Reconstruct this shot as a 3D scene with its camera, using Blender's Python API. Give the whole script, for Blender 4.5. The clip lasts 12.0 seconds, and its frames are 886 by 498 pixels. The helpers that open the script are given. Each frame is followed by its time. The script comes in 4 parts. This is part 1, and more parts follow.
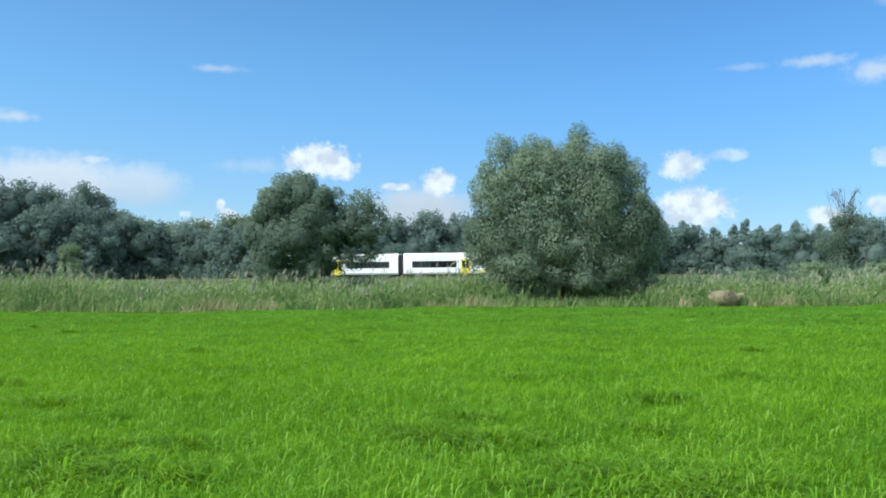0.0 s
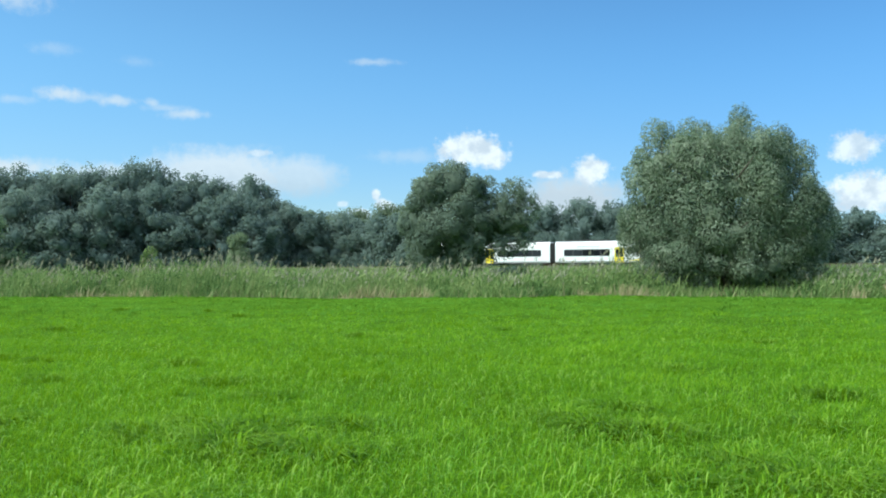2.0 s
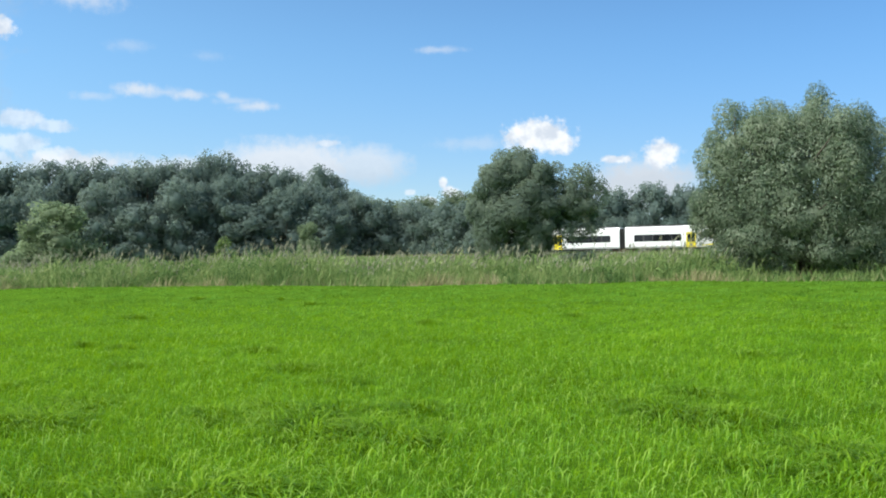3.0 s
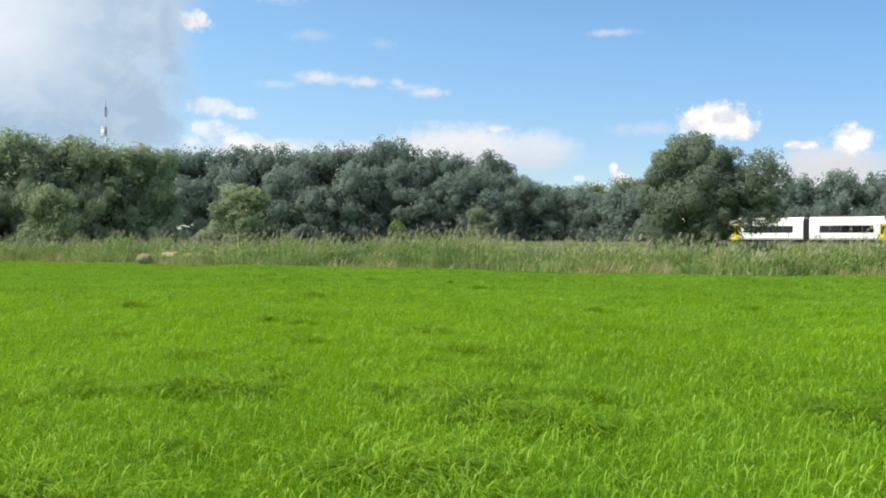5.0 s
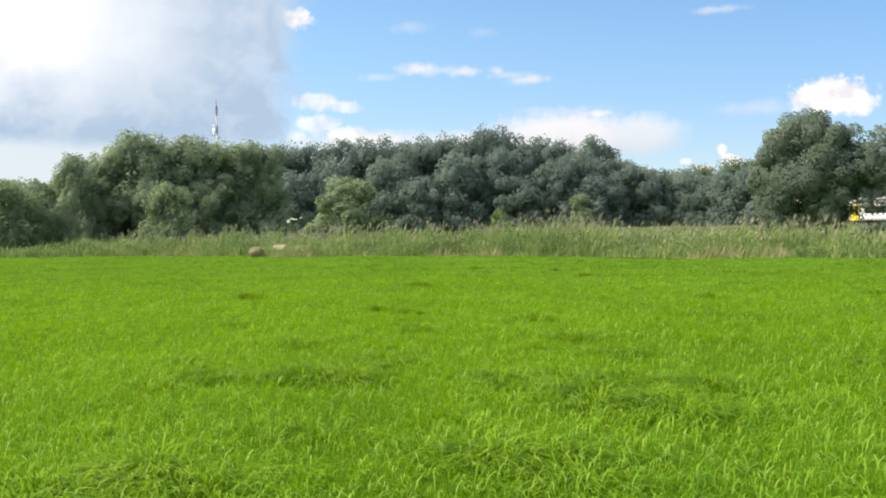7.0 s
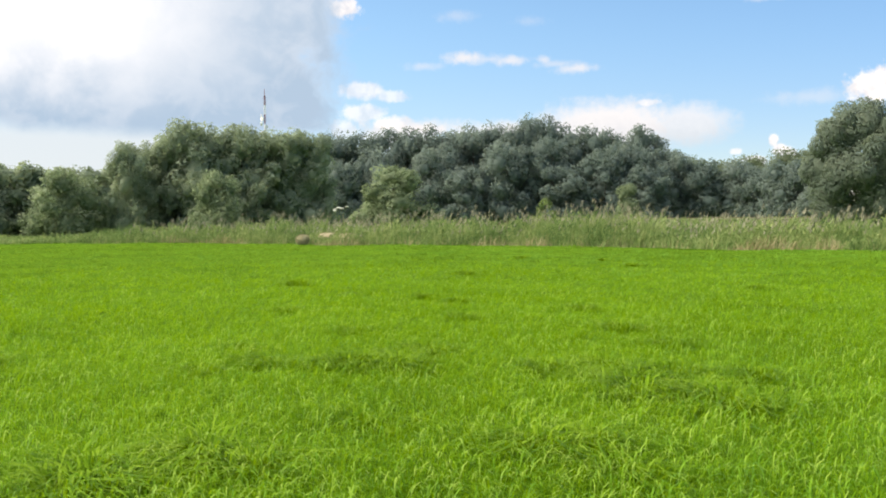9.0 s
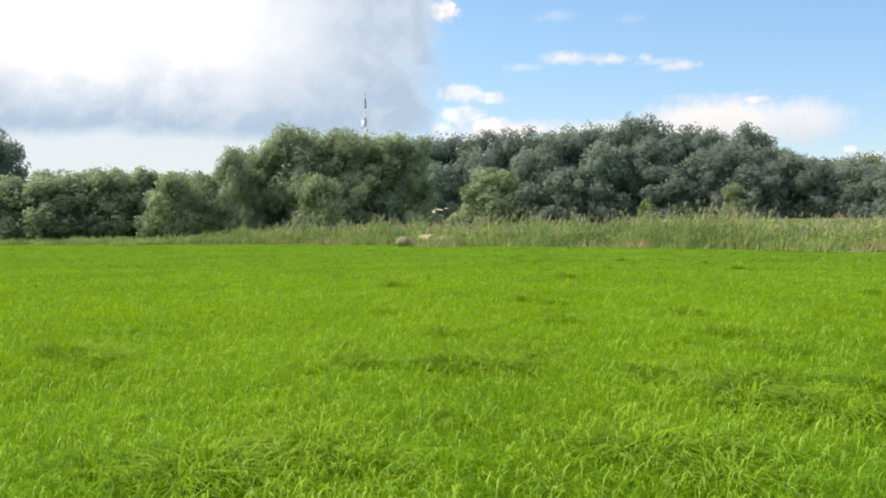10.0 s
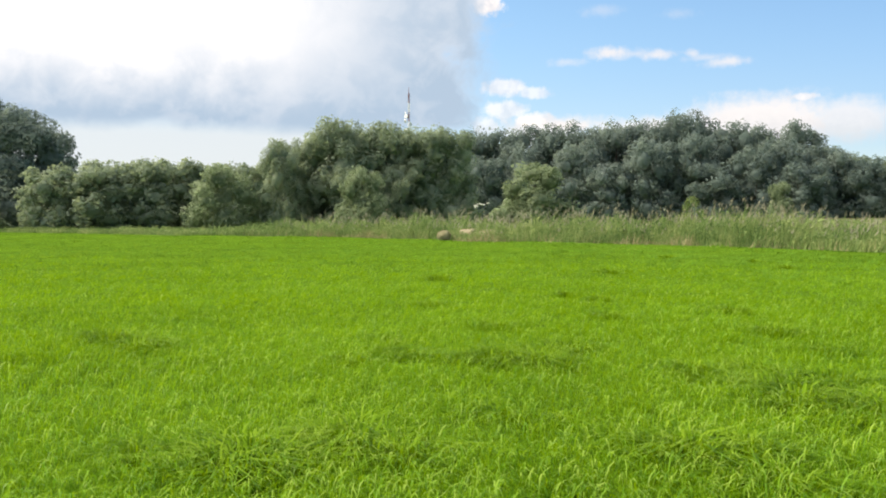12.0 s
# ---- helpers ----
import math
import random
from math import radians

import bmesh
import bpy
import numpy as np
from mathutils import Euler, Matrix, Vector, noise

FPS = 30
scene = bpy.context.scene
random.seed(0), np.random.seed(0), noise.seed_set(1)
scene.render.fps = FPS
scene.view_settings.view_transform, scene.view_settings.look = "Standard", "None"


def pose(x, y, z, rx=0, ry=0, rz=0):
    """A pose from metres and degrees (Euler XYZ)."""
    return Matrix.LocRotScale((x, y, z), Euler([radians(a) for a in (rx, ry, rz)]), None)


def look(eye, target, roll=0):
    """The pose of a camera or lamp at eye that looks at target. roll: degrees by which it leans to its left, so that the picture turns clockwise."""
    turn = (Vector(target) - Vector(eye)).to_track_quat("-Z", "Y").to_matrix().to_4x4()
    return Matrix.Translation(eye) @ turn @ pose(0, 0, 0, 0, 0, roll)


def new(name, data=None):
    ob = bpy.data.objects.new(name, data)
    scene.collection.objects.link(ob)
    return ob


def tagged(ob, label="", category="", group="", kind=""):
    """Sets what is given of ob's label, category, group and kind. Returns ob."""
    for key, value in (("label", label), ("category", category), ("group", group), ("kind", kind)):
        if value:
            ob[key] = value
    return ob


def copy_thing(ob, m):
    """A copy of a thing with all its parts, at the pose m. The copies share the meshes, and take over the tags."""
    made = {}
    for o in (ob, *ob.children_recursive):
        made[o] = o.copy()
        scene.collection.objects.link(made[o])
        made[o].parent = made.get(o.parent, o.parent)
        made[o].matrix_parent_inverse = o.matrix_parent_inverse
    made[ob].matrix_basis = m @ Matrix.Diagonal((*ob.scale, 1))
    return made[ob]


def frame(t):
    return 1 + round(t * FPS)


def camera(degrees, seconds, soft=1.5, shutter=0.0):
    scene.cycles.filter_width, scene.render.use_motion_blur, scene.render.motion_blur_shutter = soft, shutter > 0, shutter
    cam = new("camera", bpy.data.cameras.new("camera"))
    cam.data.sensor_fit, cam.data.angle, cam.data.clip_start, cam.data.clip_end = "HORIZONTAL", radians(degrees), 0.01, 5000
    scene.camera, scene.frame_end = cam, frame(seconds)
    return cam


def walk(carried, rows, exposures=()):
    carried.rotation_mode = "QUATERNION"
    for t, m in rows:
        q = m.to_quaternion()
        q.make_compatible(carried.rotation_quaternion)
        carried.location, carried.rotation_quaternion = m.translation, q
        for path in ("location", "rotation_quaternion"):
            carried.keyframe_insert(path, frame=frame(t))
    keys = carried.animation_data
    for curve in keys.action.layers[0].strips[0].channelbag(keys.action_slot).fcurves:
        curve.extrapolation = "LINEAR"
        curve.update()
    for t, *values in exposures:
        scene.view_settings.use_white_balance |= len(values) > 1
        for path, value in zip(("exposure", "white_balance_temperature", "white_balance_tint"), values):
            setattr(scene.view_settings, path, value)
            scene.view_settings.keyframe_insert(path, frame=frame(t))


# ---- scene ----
cam = camera(53.9, 12.0, 1.9)
PATH = [
    (0, (0.395, -0.465, 1.524), (0.459, 1.533, 1.594), -0.5),
    (0.5, (0.378, -0.454, 1.517), (0.311, 1.543, 1.583), -0.3),
    (1, (0.353, -0.443, 1.516), (0.193, 1.55, 1.569), -0.4),
    (1.5, (0.356, -0.47, 1.523), (0.121, 1.515, 1.574), -0.5),
    (2, (0.362, -0.479, 1.517), (0.08, 1.501, 1.563), -0.3),
    (2.5, (0.359, -0.514, 1.516), (0.011, 1.455, 1.546), -0.6),
    (4.5, (0.281, -0.495, 1.492), (-0.441, 1.37, 1.482), -0.2),
    (5, (0.267, -0.526, 1.495), (-0.531, 1.308, 1.482), 0.4),
    (5.5, (0.272, -0.538, 1.495), (-0.578, 1.272, 1.476), -0.1),
    (6, (0.254, -0.545, 1.49), (-0.644, 1.242, 1.464), -0.2),
    (6.5, (0.245, -0.563, 1.49), (-0.71, 1.193, 1.422), -0.5),
    (7, (0.238, -0.554, 1.493), (-0.77, 1.172, 1.455), -0.8),
    (9, (0.236, -0.573, 1.481), (-0.86, 1.099, 1.42), -0.4),
    (9.5, (0.241, -0.594, 1.483), (-0.932, 1.025, 1.43), -0.4),
    (10, (0.258, -0.642, 1.494), (-1.019, 0.896, 1.438), -0.5),
    (10.5, (0.209, -0.636, 1.485), (-1.161, 0.82, 1.425), -0.4),
    (11, (0.208, -0.629, 1.487), (-1.2, 0.791, 1.431), -0.5),
    (11.5, (0.2, -0.619, 1.473), (-1.183, 0.824, 1.404), -0.2),
    (12, (0.204, -0.609, 1.476), (-1.144, 0.867, 1.408), 0.3),
]
EXPOSURES = [(0.0, 0.18, 5700, 3), (1.0, 0.2, 5800, 3), (1.6, 0.22, 5750, -1), (2.1, 0.23, 5780, -1), (2.5, 0.25, 5950, 4), (4.3, 0.32, 6700, 11), (5.0, 0.35, 6800, 12), (7.0, 0.48, 7050, 15), (12.0, 0.5, 7350, 16)]
walk(cam, [(t, look(eye, target, roll)) for t, eye, target, roll in PATH], EXPOSURES)

# ---- world and sun ----
SUN_AZ, SUN_EL = -128.0, 41.0          # degrees, from +y towards +x
scene.view_settings.exposure = 0.0


def math_node(tree, op, a, b=None, c=None, clamp=False):
    n = tree.nodes.new("ShaderNodeMath")
    n.operation, n.use_clamp = op, clamp
    for slot, v in zip(n.inputs, (a, b, c)):
        if v is None:
            continue
        if isinstance(v, (int, float)):
            slot.default_value = v
        else:
            tree.links.new(v, slot)
    return n.outputs[0]


def mix_colour(tree, fac, a, b, blend="MIX"):
    n = tree.nodes.new("ShaderNodeMix")
    n.data_type, n.blend_type = "RGBA", blend
    for slot, v in zip((n.inputs[0], n.inputs[6], n.inputs[7]), (fac, a, b)):
        if isinstance(v, (int, float)):
            slot.default_value = v
        elif isinstance(v, tuple):
            slot.default_value = (*v, 1.0) if len(v) == 3 else v
        else:
            tree.links.new(v, slot)
    return n.outputs[2]


def smooth_range(tree, v, lo, hi, out_lo=0.0, out_hi=1.0):
    n = tree.nodes.new("ShaderNodeMapRange")
    n.interpolation_type = "SMOOTHSTEP"
    tree.links.new(v, n.inputs[0])
    for slot, value in zip(n.inputs[1:5], (lo, hi, out_lo, out_hi)):
        slot.default_value = value
    return n.outputs[0]


def noise_node(tree, vector, scale, detail=4.0, rough=0.55, distort=0.0):
    n = tree.nodes.new("ShaderNodeTexNoise")
    n.inputs["Scale"].default_value, n.inputs["Detail"].default_value = scale, detail
    n.inputs["Roughness"].default_value, n.inputs["Distortion"].default_value = rough, distort
    if vector is not None:
        tree.links.new(vector, n.inputs["Vector"])
    return n.outputs["Fac"]


# clouds: azimuth, elevation, half width, half height in degrees, density
CUMULUS = (
    (-38.4, 8.5, 1.7, 0.62, 0.6), (-36.6, 8.2, 1.3, 0.42, 0.5), (-38.4, 7.1, 1.6, 0.65, 0.55), (-36.4, 6.5, 1.6, 0.5, 0.6), (-39.6, 6.0, 1.0, 0.8, 0.5),
    (-6.3, 7.8, 2.35, 1.15, 1.0), (-4.9, 7.3, 1.2, 0.8, 1.0),
    (1.6, 6.3, 1.2, 1.0, 1.0), (-1.2, 6.1, 1.0, 0.28, 0.9), (-20.1, 7.5, 1.0, 0.24, 0.6), (-39.6, 13.7, 1.1, 0.7, 0.95),
    (-14.7, 4.3, 0.42, 0.22, 0.6), (-12.5, 4.85, 0.3, 0.42, 0.9), (-12.1, 4.3, 0.6, 0.42, 0.9), (-11.6, 4.0, 0.5, 0.3, 0.8), (-13.6, 3.7, 0.9, 0.3, 0.7),
    (17.3, 7.1, 1.45, 1.0, 0.9), (17.9, 4.4, 2.5, 1.3, 1.0), (20.2, 7.6, 1.2, 0.4, 0.5),
    (25.6, 3.6, 1.1, 0.75, 0.85), (28.6, 4.2, 0.8, 0.7, 0.7), (29.6, 7.0, 1.6, 0.7, 0.6),
)
HIGH_STREAKS = (
    (-12.6, 13.4, 1.9, 0.3, 0.45), (25.3, 12.9, 2.4, 0.45, 0.6), (28.6, 12.0, 2.2, 0.9, 0.7), (21.2, 12.9, 1.7, 0.3, 0.3),
    (29.4, 16.2, 1.2, 0.7, 0.4), (-34.6, 15.9, 2.8, 0.9, 0.6), (-30.2, 10.5, 2.8, 0.36, 0.45), (-31.7, 10.6, 2.0, 0.5, 0.8),
    (-28.9, 10.4, 1.3, 0.42, 0.75), (-26.6, 10.4, 0.5, 0.4, 0.6), (-32.2, 13.2, 1.6, 0.5, 0.25), (-27.5, 12.8, 1.2, 0.4, 0.2),
)
LOW_STREAKS = (
    (-10.2, 7.4, 3.2, 0.6, 0.3), (-25.7, 10.1, 1.8, 0.3, 0.4), (-24.6, 9.8, 1.7, 0.42, 0.7), (-34.4, 10.1, 1.5, 0.35, 0.4),
    (-34.2, 6.2, 4.2, 0.65, 0.85), (-29.0, 6.0, 4.0, 0.6, 0.5),
)

BANKS = (
    (-22.4, 6.0, 5.8, 2.0, 0.9), (-17.6, 6.0, 3.2, 1.5, 0.7), (0.3, 4.3, 4.4, 2.0, 1.0), (-28.0, 5.4, 6.0, 1.3, 0.7), (-36.0, 5.6, 3.5, 1.2, 0.75),
)


def build_world():
    world = bpy.data.worlds.new("sky")
    world.use_nodes = True
    scene.world = world
    tree = world.node_tree
    tree.nodes.clear()
    link = tree.links.new
    sky = tree.nodes.new("ShaderNodeTexSky")
    sky.sky_type, sky.sun_disc = "NISHITA", False
    sky.sun_elevation, sky.sun_rotation = radians(SUN_EL), radians(SUN_AZ)
    sky.air_density, sky.dust_density, sky.ozone_density = 1.0, 0.1, 3.0
    coord = tree.nodes.new("ShaderNodeTexCoord").outputs["Generated"]
    xyz = tree.nodes.new("ShaderNodeSeparateXYZ")
    link(coord, xyz.inputs[0])
    deg = 180 / math.pi
    az = math_node(tree, "MULTIPLY", math_node(tree, "ARCTAN2", xyz.outputs[0], xyz.outputs[1]), deg)
    el = math_node(tree, "MULTIPLY", math_node(tree, "ARCSINE", xyz.outputs[2]), deg)
    flat = tree.nodes.new("ShaderNodeCombineXYZ")
    link(az, flat.inputs[0]), link(el, flat.inputs[1])
    fine = noise_node(tree, flat.outputs[0], 1.3, 6.0, 0.6)
    broad = noise_node(tree, flat.outputs[0], 0.16, 5.0, 0.6)

    crisp = noise_node(tree, flat.outputs[0], 4.5, 4.0, 0.6)

    def blobs(rows, ragged, soft, curl=0.0):
        total = None
        for a, e, w, h, density in rows:
            shift = tree.nodes.new("ShaderNodeVectorMath")
            shift.operation = "SUBTRACT"
            link(flat.outputs[0], shift.inputs[0])
            shift.inputs[1].default_value = (a, e, 0)
            scale = tree.nodes.new("ShaderNodeVectorMath")
            scale.operation = "MULTIPLY"
            link(shift.outputs[0], scale.inputs[0])
            scale.inputs[1].default_value = (1 / w, 1 / h, 0)
            length = tree.nodes.new("ShaderNodeVectorMath")
            length.operation = "LENGTH"
            link(scale.outputs[0], length.inputs[0])
            r = math_node(tree, "MULTIPLY_ADD", math_node(tree, "SUBTRACT", fine, 0.5), ragged, length.outputs["Value"])
            r = math_node(tree, "MULTIPLY_ADD", math_node(tree, "SUBTRACT", crisp, 0.5), curl, r)
            d = smooth_range(tree, r, 1.15, 1.15 - soft, 0.0, density)
            total = d if total is None else math_node(tree, "MAXIMUM", total, d)
        return total

    lumps = blobs(CUMULUS, 1.35, 0.6, 0.4)
    wisps = blobs(HIGH_STREAKS + LOW_STREAKS, 1.6, 1.2)
    banks = blobs(BANKS, 0.8, 0.75)
    # the great cloud towards the sun: a flat grey base, a lit top, a steep edge
    edge = math_node(tree, "MULTIPLY_ADD", math_node(tree, "SUBTRACT", broad, 0.5), 6.0, az)
    edge = math_node(tree, "MULTIPLY_ADD", math_node(tree, "SUBTRACT", fine, 0.5), 1.6, edge)
    puffs = noise_node(tree, flat.outputs[0], 0.42, 5.0, 0.55, 0.4)
    edge = math_node(tree, "MULTIPLY_ADD", math_node(tree, "SUBTRACT", puffs, 0.5), 7.0, edge)
    side = smooth_range(tree, edge, -37.8, -42.2)
    low = math_node(tree, "MULTIPLY_ADD", math_node(tree, "SUBTRACT", broad, 0.5), 1.8, el)
    base = smooth_range(tree, low, 5.2, 6.3)
    great = math_node(tree, "MULTIPLY", side, base)
    strip = smooth_range(tree, az, -44.0, -50.0, 0.0, 0.9)
    strip = math_node(tree, "MULTIPLY", strip, smooth_range(tree, el, 8.0, 5.0))
    # how brightly the great cloud is lit: more with height and towards the sun
    rise = math_node(tree, "MULTIPLY_ADD", math_node(tree, "SUBTRACT", broad, 0.5), 4.5, el)
    lit = math_node(tree, "MULTIPLY", smooth_range(tree, rise, 5.2, 12.5), smooth_range(tree, edge, -43.0, -57.0, 0.14, 1.0))
    lit = math_node(tree, "MULTIPLY_ADD", math_node(tree, "SUBTRACT", smooth_range(tree, puffs, 0.35, 0.65), 0.5), 0.2, lit)
    lit = math_node(tree, "MULTIPLY_ADD", math_node(tree, "SUBTRACT", fine, 0.5), 0.08, lit, clamp=True)
    great_colour = mix_colour(tree, lit, (3.1, 4.4, 5.9), (8.0, 8.5, 9.0))
    shade = smooth_range(tree, noise_node(tree, flat.outputs[0], 0.7, 3.0), 0.35, 0.6)
    lump_colour = mix_colour(tree, shade, (6.0, 6.4, 7.0), (8.6, 8.6, 8.6))
    cast = mix_colour(tree, smooth_range(tree, el, 1.0, 15.0), (0.82, 0.9, 1.06), (0.93, 1.21, 1.36))
    tint = mix_colour(tree, 1.0, sky.outputs[0], cast, "MULTIPLY")
    glow = mix_colour(tree, smooth_range(tree, az, 24.0, -46.0), (0.8, 0.85, 0.9), (1.32, 1.24, 1.14))
    tint = mix_colour(tree, 1.0, tint, glow, "MULTIPLY")
    bank_colour = mix_colour(tree, smooth_range(tree, math_node(tree, "MULTIPLY_ADD", fine, 2.0, el), 5.6, 8.0), (5.5, 5.9, 6.4), (7.0, 7.2, 7.5))
    col = mix_colour(tree, banks, tint, bank_colour)
    col = mix_colour(tree, wisps, col, (6.8, 7.0, 7.3))
    col = mix_colour(tree, lumps, col, lump_colour)
    col = mix_colour(tree, strip, col, (5.3, 6.2, 6.9))
    col = mix_colour(tree, great, col, great_colour)
    # broken bright cloud overhead, out of view: added as fill light for the trees
    high = math_node(tree, "MULTIPLY", smooth_range(tree, el, 20.0, 30.0), smooth_range(tree, noise_node(tree, coord, 3.0, 5.0, 0.6), 0.4, 0.55))
    col = mix_colour(tree, high, col, (14.5, 14.7, 15.0))
    back = tree.nodes.new("ShaderNodeBackground")
    back.inputs[1].default_value = 0.1
    link(col, back.inputs[0])
    out = tree.nodes.new("ShaderNodeOutputWorld")
    link(back.outputs[0], out.inputs[0])


build_world()
sun_data = bpy.data.lights.new("sun", "SUN")
sun_data.energy, sun_data.angle, sun_data.color = 4.6, radians(1.0), (1.0, 0.95, 0.86)
sun = new("sun", sun_data)
a, e = radians(SUN_AZ), radians(SUN_EL)
sun.matrix_world = look((math.sin(a) * 300, math.cos(a) * 300, math.tan(e) * 300), (0, 0, 0))


# ---- materials ----
def material(name, colours, scale=3.0, fine=40.0, rough=0.6, metal=0.0, bump=0.0, island=0.0, per_object=0.0,
             translucent=0.0, through_colour=None, spec=0.5, bump_scale=60.0, gaps=0.0):
    """Noise at two scales between the colours, and a share of variation for each loose piece or each object."""
    mat = bpy.data.materials.new(name)
    mat.use_nodes = True
    tree = mat.node_tree
    tree.nodes.clear()
    link = tree.links.new
    pos = tree.nodes.new("ShaderNodeNewGeometry")
    coarse = noise_node(tree, pos.outputs["Position"], scale, 3.0)
    small = noise_node(tree, pos.outputs["Position"], fine, 3.0)
    v = math_node(tree, "MULTIPLY_ADD", math_node(tree, "SUBTRACT", coarse, 0.5), 1.5, 0.5)
    v = math_node(tree, "MULTIPLY_ADD", math_node(tree, "SUBTRACT", small, 0.5), 0.7, v)
    if island:
        v = math_node(tree, "MULTIPLY_ADD", math_node(tree, "SUBTRACT", pos.outputs["Random Per Island"], 0.5), island, v)
    if per_object:
        info = tree.nodes.new("ShaderNodeObjectInfo")
        v = math_node(tree, "MULTIPLY_ADD", math_node(tree, "SUBTRACT", info.outputs["Random"], 0.5), per_object, v)
    ramp = tree.nodes.new("ShaderNodeValToRGB")
    link(v, ramp.inputs[0])
    while len(ramp.color_ramp.elements) < len(colours):
        ramp.color_ramp.elements.new(0.5)
    for i, (el_, c) in enumerate(zip(ramp.color_ramp.elements, colours)):
        el_.position, el_.color = i / (len(colours) - 1) if len(colours) > 1 else 0, (*c, 1)
    bsdf = tree.nodes.new("ShaderNodeBsdfPrincipled")
    link(ramp.outputs[0], bsdf.inputs["Base Color"])
    bsdf.inputs["Roughness"].default_value, bsdf.inputs["Metallic"].default_value = rough, metal
    bsdf.inputs["Specular IOR Level"].default_value = spec
    if bump:
        b = tree.nodes.new("ShaderNodeBump")
        b.inputs["Strength"].default_value, b.inputs["Distance"].default_value = bump, 0.05
        link(noise_node(tree, pos.outputs["Position"], bump_scale, 4.0), b.inputs["Height"])
        link(b.outputs[0], bsdf.inputs["Normal"])
    shader = bsdf.outputs[0]
    if translucent:
        t = tree.nodes.new("ShaderNodeBsdfTranslucent")
        if through_colour:
            link(mix_colour(tree, 0.75, ramp.outputs[0], through_colour), t.inputs[0])
        else:
            link(ramp.outputs[0], t.inputs[0])
        m = tree.nodes.new("ShaderNodeMixShader")
        m.inputs[0].default_value = translucent
        link(shader, m.inputs[1]), link(t.outputs[0], m.inputs[2])
        shader = m.outputs[0]
    if gaps:
        # a spray of leaves lets part of the light straight through between its leaves
        clear = tree.nodes.new("ShaderNodeBsdfTransparent")
        m = tree.nodes.new("ShaderNodeMixShader")
        m.inputs[0].default_value = gaps
        link(shader, m.inputs[1]), link(clear.outputs[0], m.inputs[2])
        shader = m.outputs[0]
    out = tree.nodes.new("ShaderNodeOutputMaterial")
    link(shader, out.inputs[0])
    return mat


grass_mat = material("grass", ((0.047, 0.13, 0.006), (0.113, 0.252, 0.008), (0.218, 0.374, 0.017)), 0.5, 3.0, 0.65, island=1.05,
                     translucent=0.38, through_colour=(0.27, 0.461, 0.006), spec=0.04)
# darker grass towards the reeds; its extra blue paints in the haze of distance
hazy_damp_grass_mat = material("hazy_damp_grass", ((0.056, 0.144, 0.019), (0.104, 0.231, 0.028), (0.157, 0.296, 0.042)), 0.25, 2.0, 0.9, island=0.6,
                          translucent=0.35, through_colour=(0.235, 0.4, 0.031), spec=0.0)
turf_mat = material("turf", ((0.04, 0.088, 0.009), (0.066, 0.141, 0.011), (0.088, 0.176, 0.013)), 0.3, 2.5, 0.9, bump=0.6, bump_scale=12, spec=0.0)
reed_mat = material("reed_leaf", ((0.085, 0.157, 0.048), (0.19, 0.29, 0.091), (0.343, 0.4, 0.162)), 0.42, 3.0, 0.65, island=0.8, translucent=0.42, spec=0.15)
plume_mat = material("reed_plume", ((0.185, 0.185, 0.115), (0.31, 0.305, 0.21), (0.45, 0.445, 0.335)), 1.0, 9.0, 0.9, island=0.6, translucent=0.2, spec=0.1)
dry_mat = material("dry_grass", ((0.206, 0.191, 0.094), (0.318, 0.295, 0.15), (0.449, 0.411, 0.243)), 0.8, 5.0, 0.8, island=0.6, translucent=0.3, spec=0.1)
willow_mat = material("willow_leaf", ((0.068, 0.108, 0.066), (0.138, 0.192, 0.122), (0.33, 0.385, 0.27)), 0.6, 2.5, 0.55, island=0.85, translucent=0.36,
                      through_colour=(0.24, 0.33, 0.17), spec=0.25, gaps=0.1)
# distance haze is mixed into these leaf colours: lighter and bluer than real foliage
hazy_wood_leaf_mat = material("hazy_woodland_leaf", ((0.09, 0.14, 0.128), (0.15, 0.21, 0.188), (0.215, 0.275, 0.24)), 0.25, 1.2, 0.7, island=0.4, per_object=0.3,
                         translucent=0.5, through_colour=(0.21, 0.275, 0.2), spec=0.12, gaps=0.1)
fresh_leaf_mat = material("fresh_leaf", ((0.115, 0.165, 0.095), (0.2, 0.27, 0.155), (0.32, 0.39, 0.235)), 0.4, 2.0, 0.7, island=0.5, per_object=0.25,
                          translucent=0.5, through_colour=(0.22, 0.3, 0.15), spec=0.12, gaps=0.1)
slope_leaf_mat = material("slope_leaf", ((0.09, 0.13, 0.085), (0.145, 0.195, 0.125), (0.21, 0.26, 0.165)), 0.3, 1.5, 0.7, island=0.4, per_object=0.25,
                          translucent=0.5, through_colour=(0.22, 0.29, 0.15), spec=0.12, gaps=0.1)
bark_mat = material("bark", ((0.05, 0.042, 0.034), (0.11, 0.09, 0.07), (0.18, 0.16, 0.13)), 2.0, 14.0, 0.9, bump=0.8, bump_scale=18, spec=0.2)
straw_mat = material("straw", ((0.17, 0.145, 0.085), (0.29, 0.25, 0.155), (0.41, 0.36, 0.24)), 3.0, 26.0, 0.9, bump=1.0, bump_scale=40, spec=0.1)
ballast_mat = material("ballast", ((0.06, 0.055, 0.05), (0.13, 0.12, 0.11), (0.24, 0.22, 0.2)), 3.0, 18.0, 0.95, bump=1.0, bump_scale=20, spec=0.2)
bank_mat = material("bank_grass", ((0.035, 0.05, 0.02), (0.075, 0.1, 0.035), (0.13, 0.13, 0.06)), 0.6, 5.0, 0.9, bump=1.0, bump_scale=9, spec=0.1)
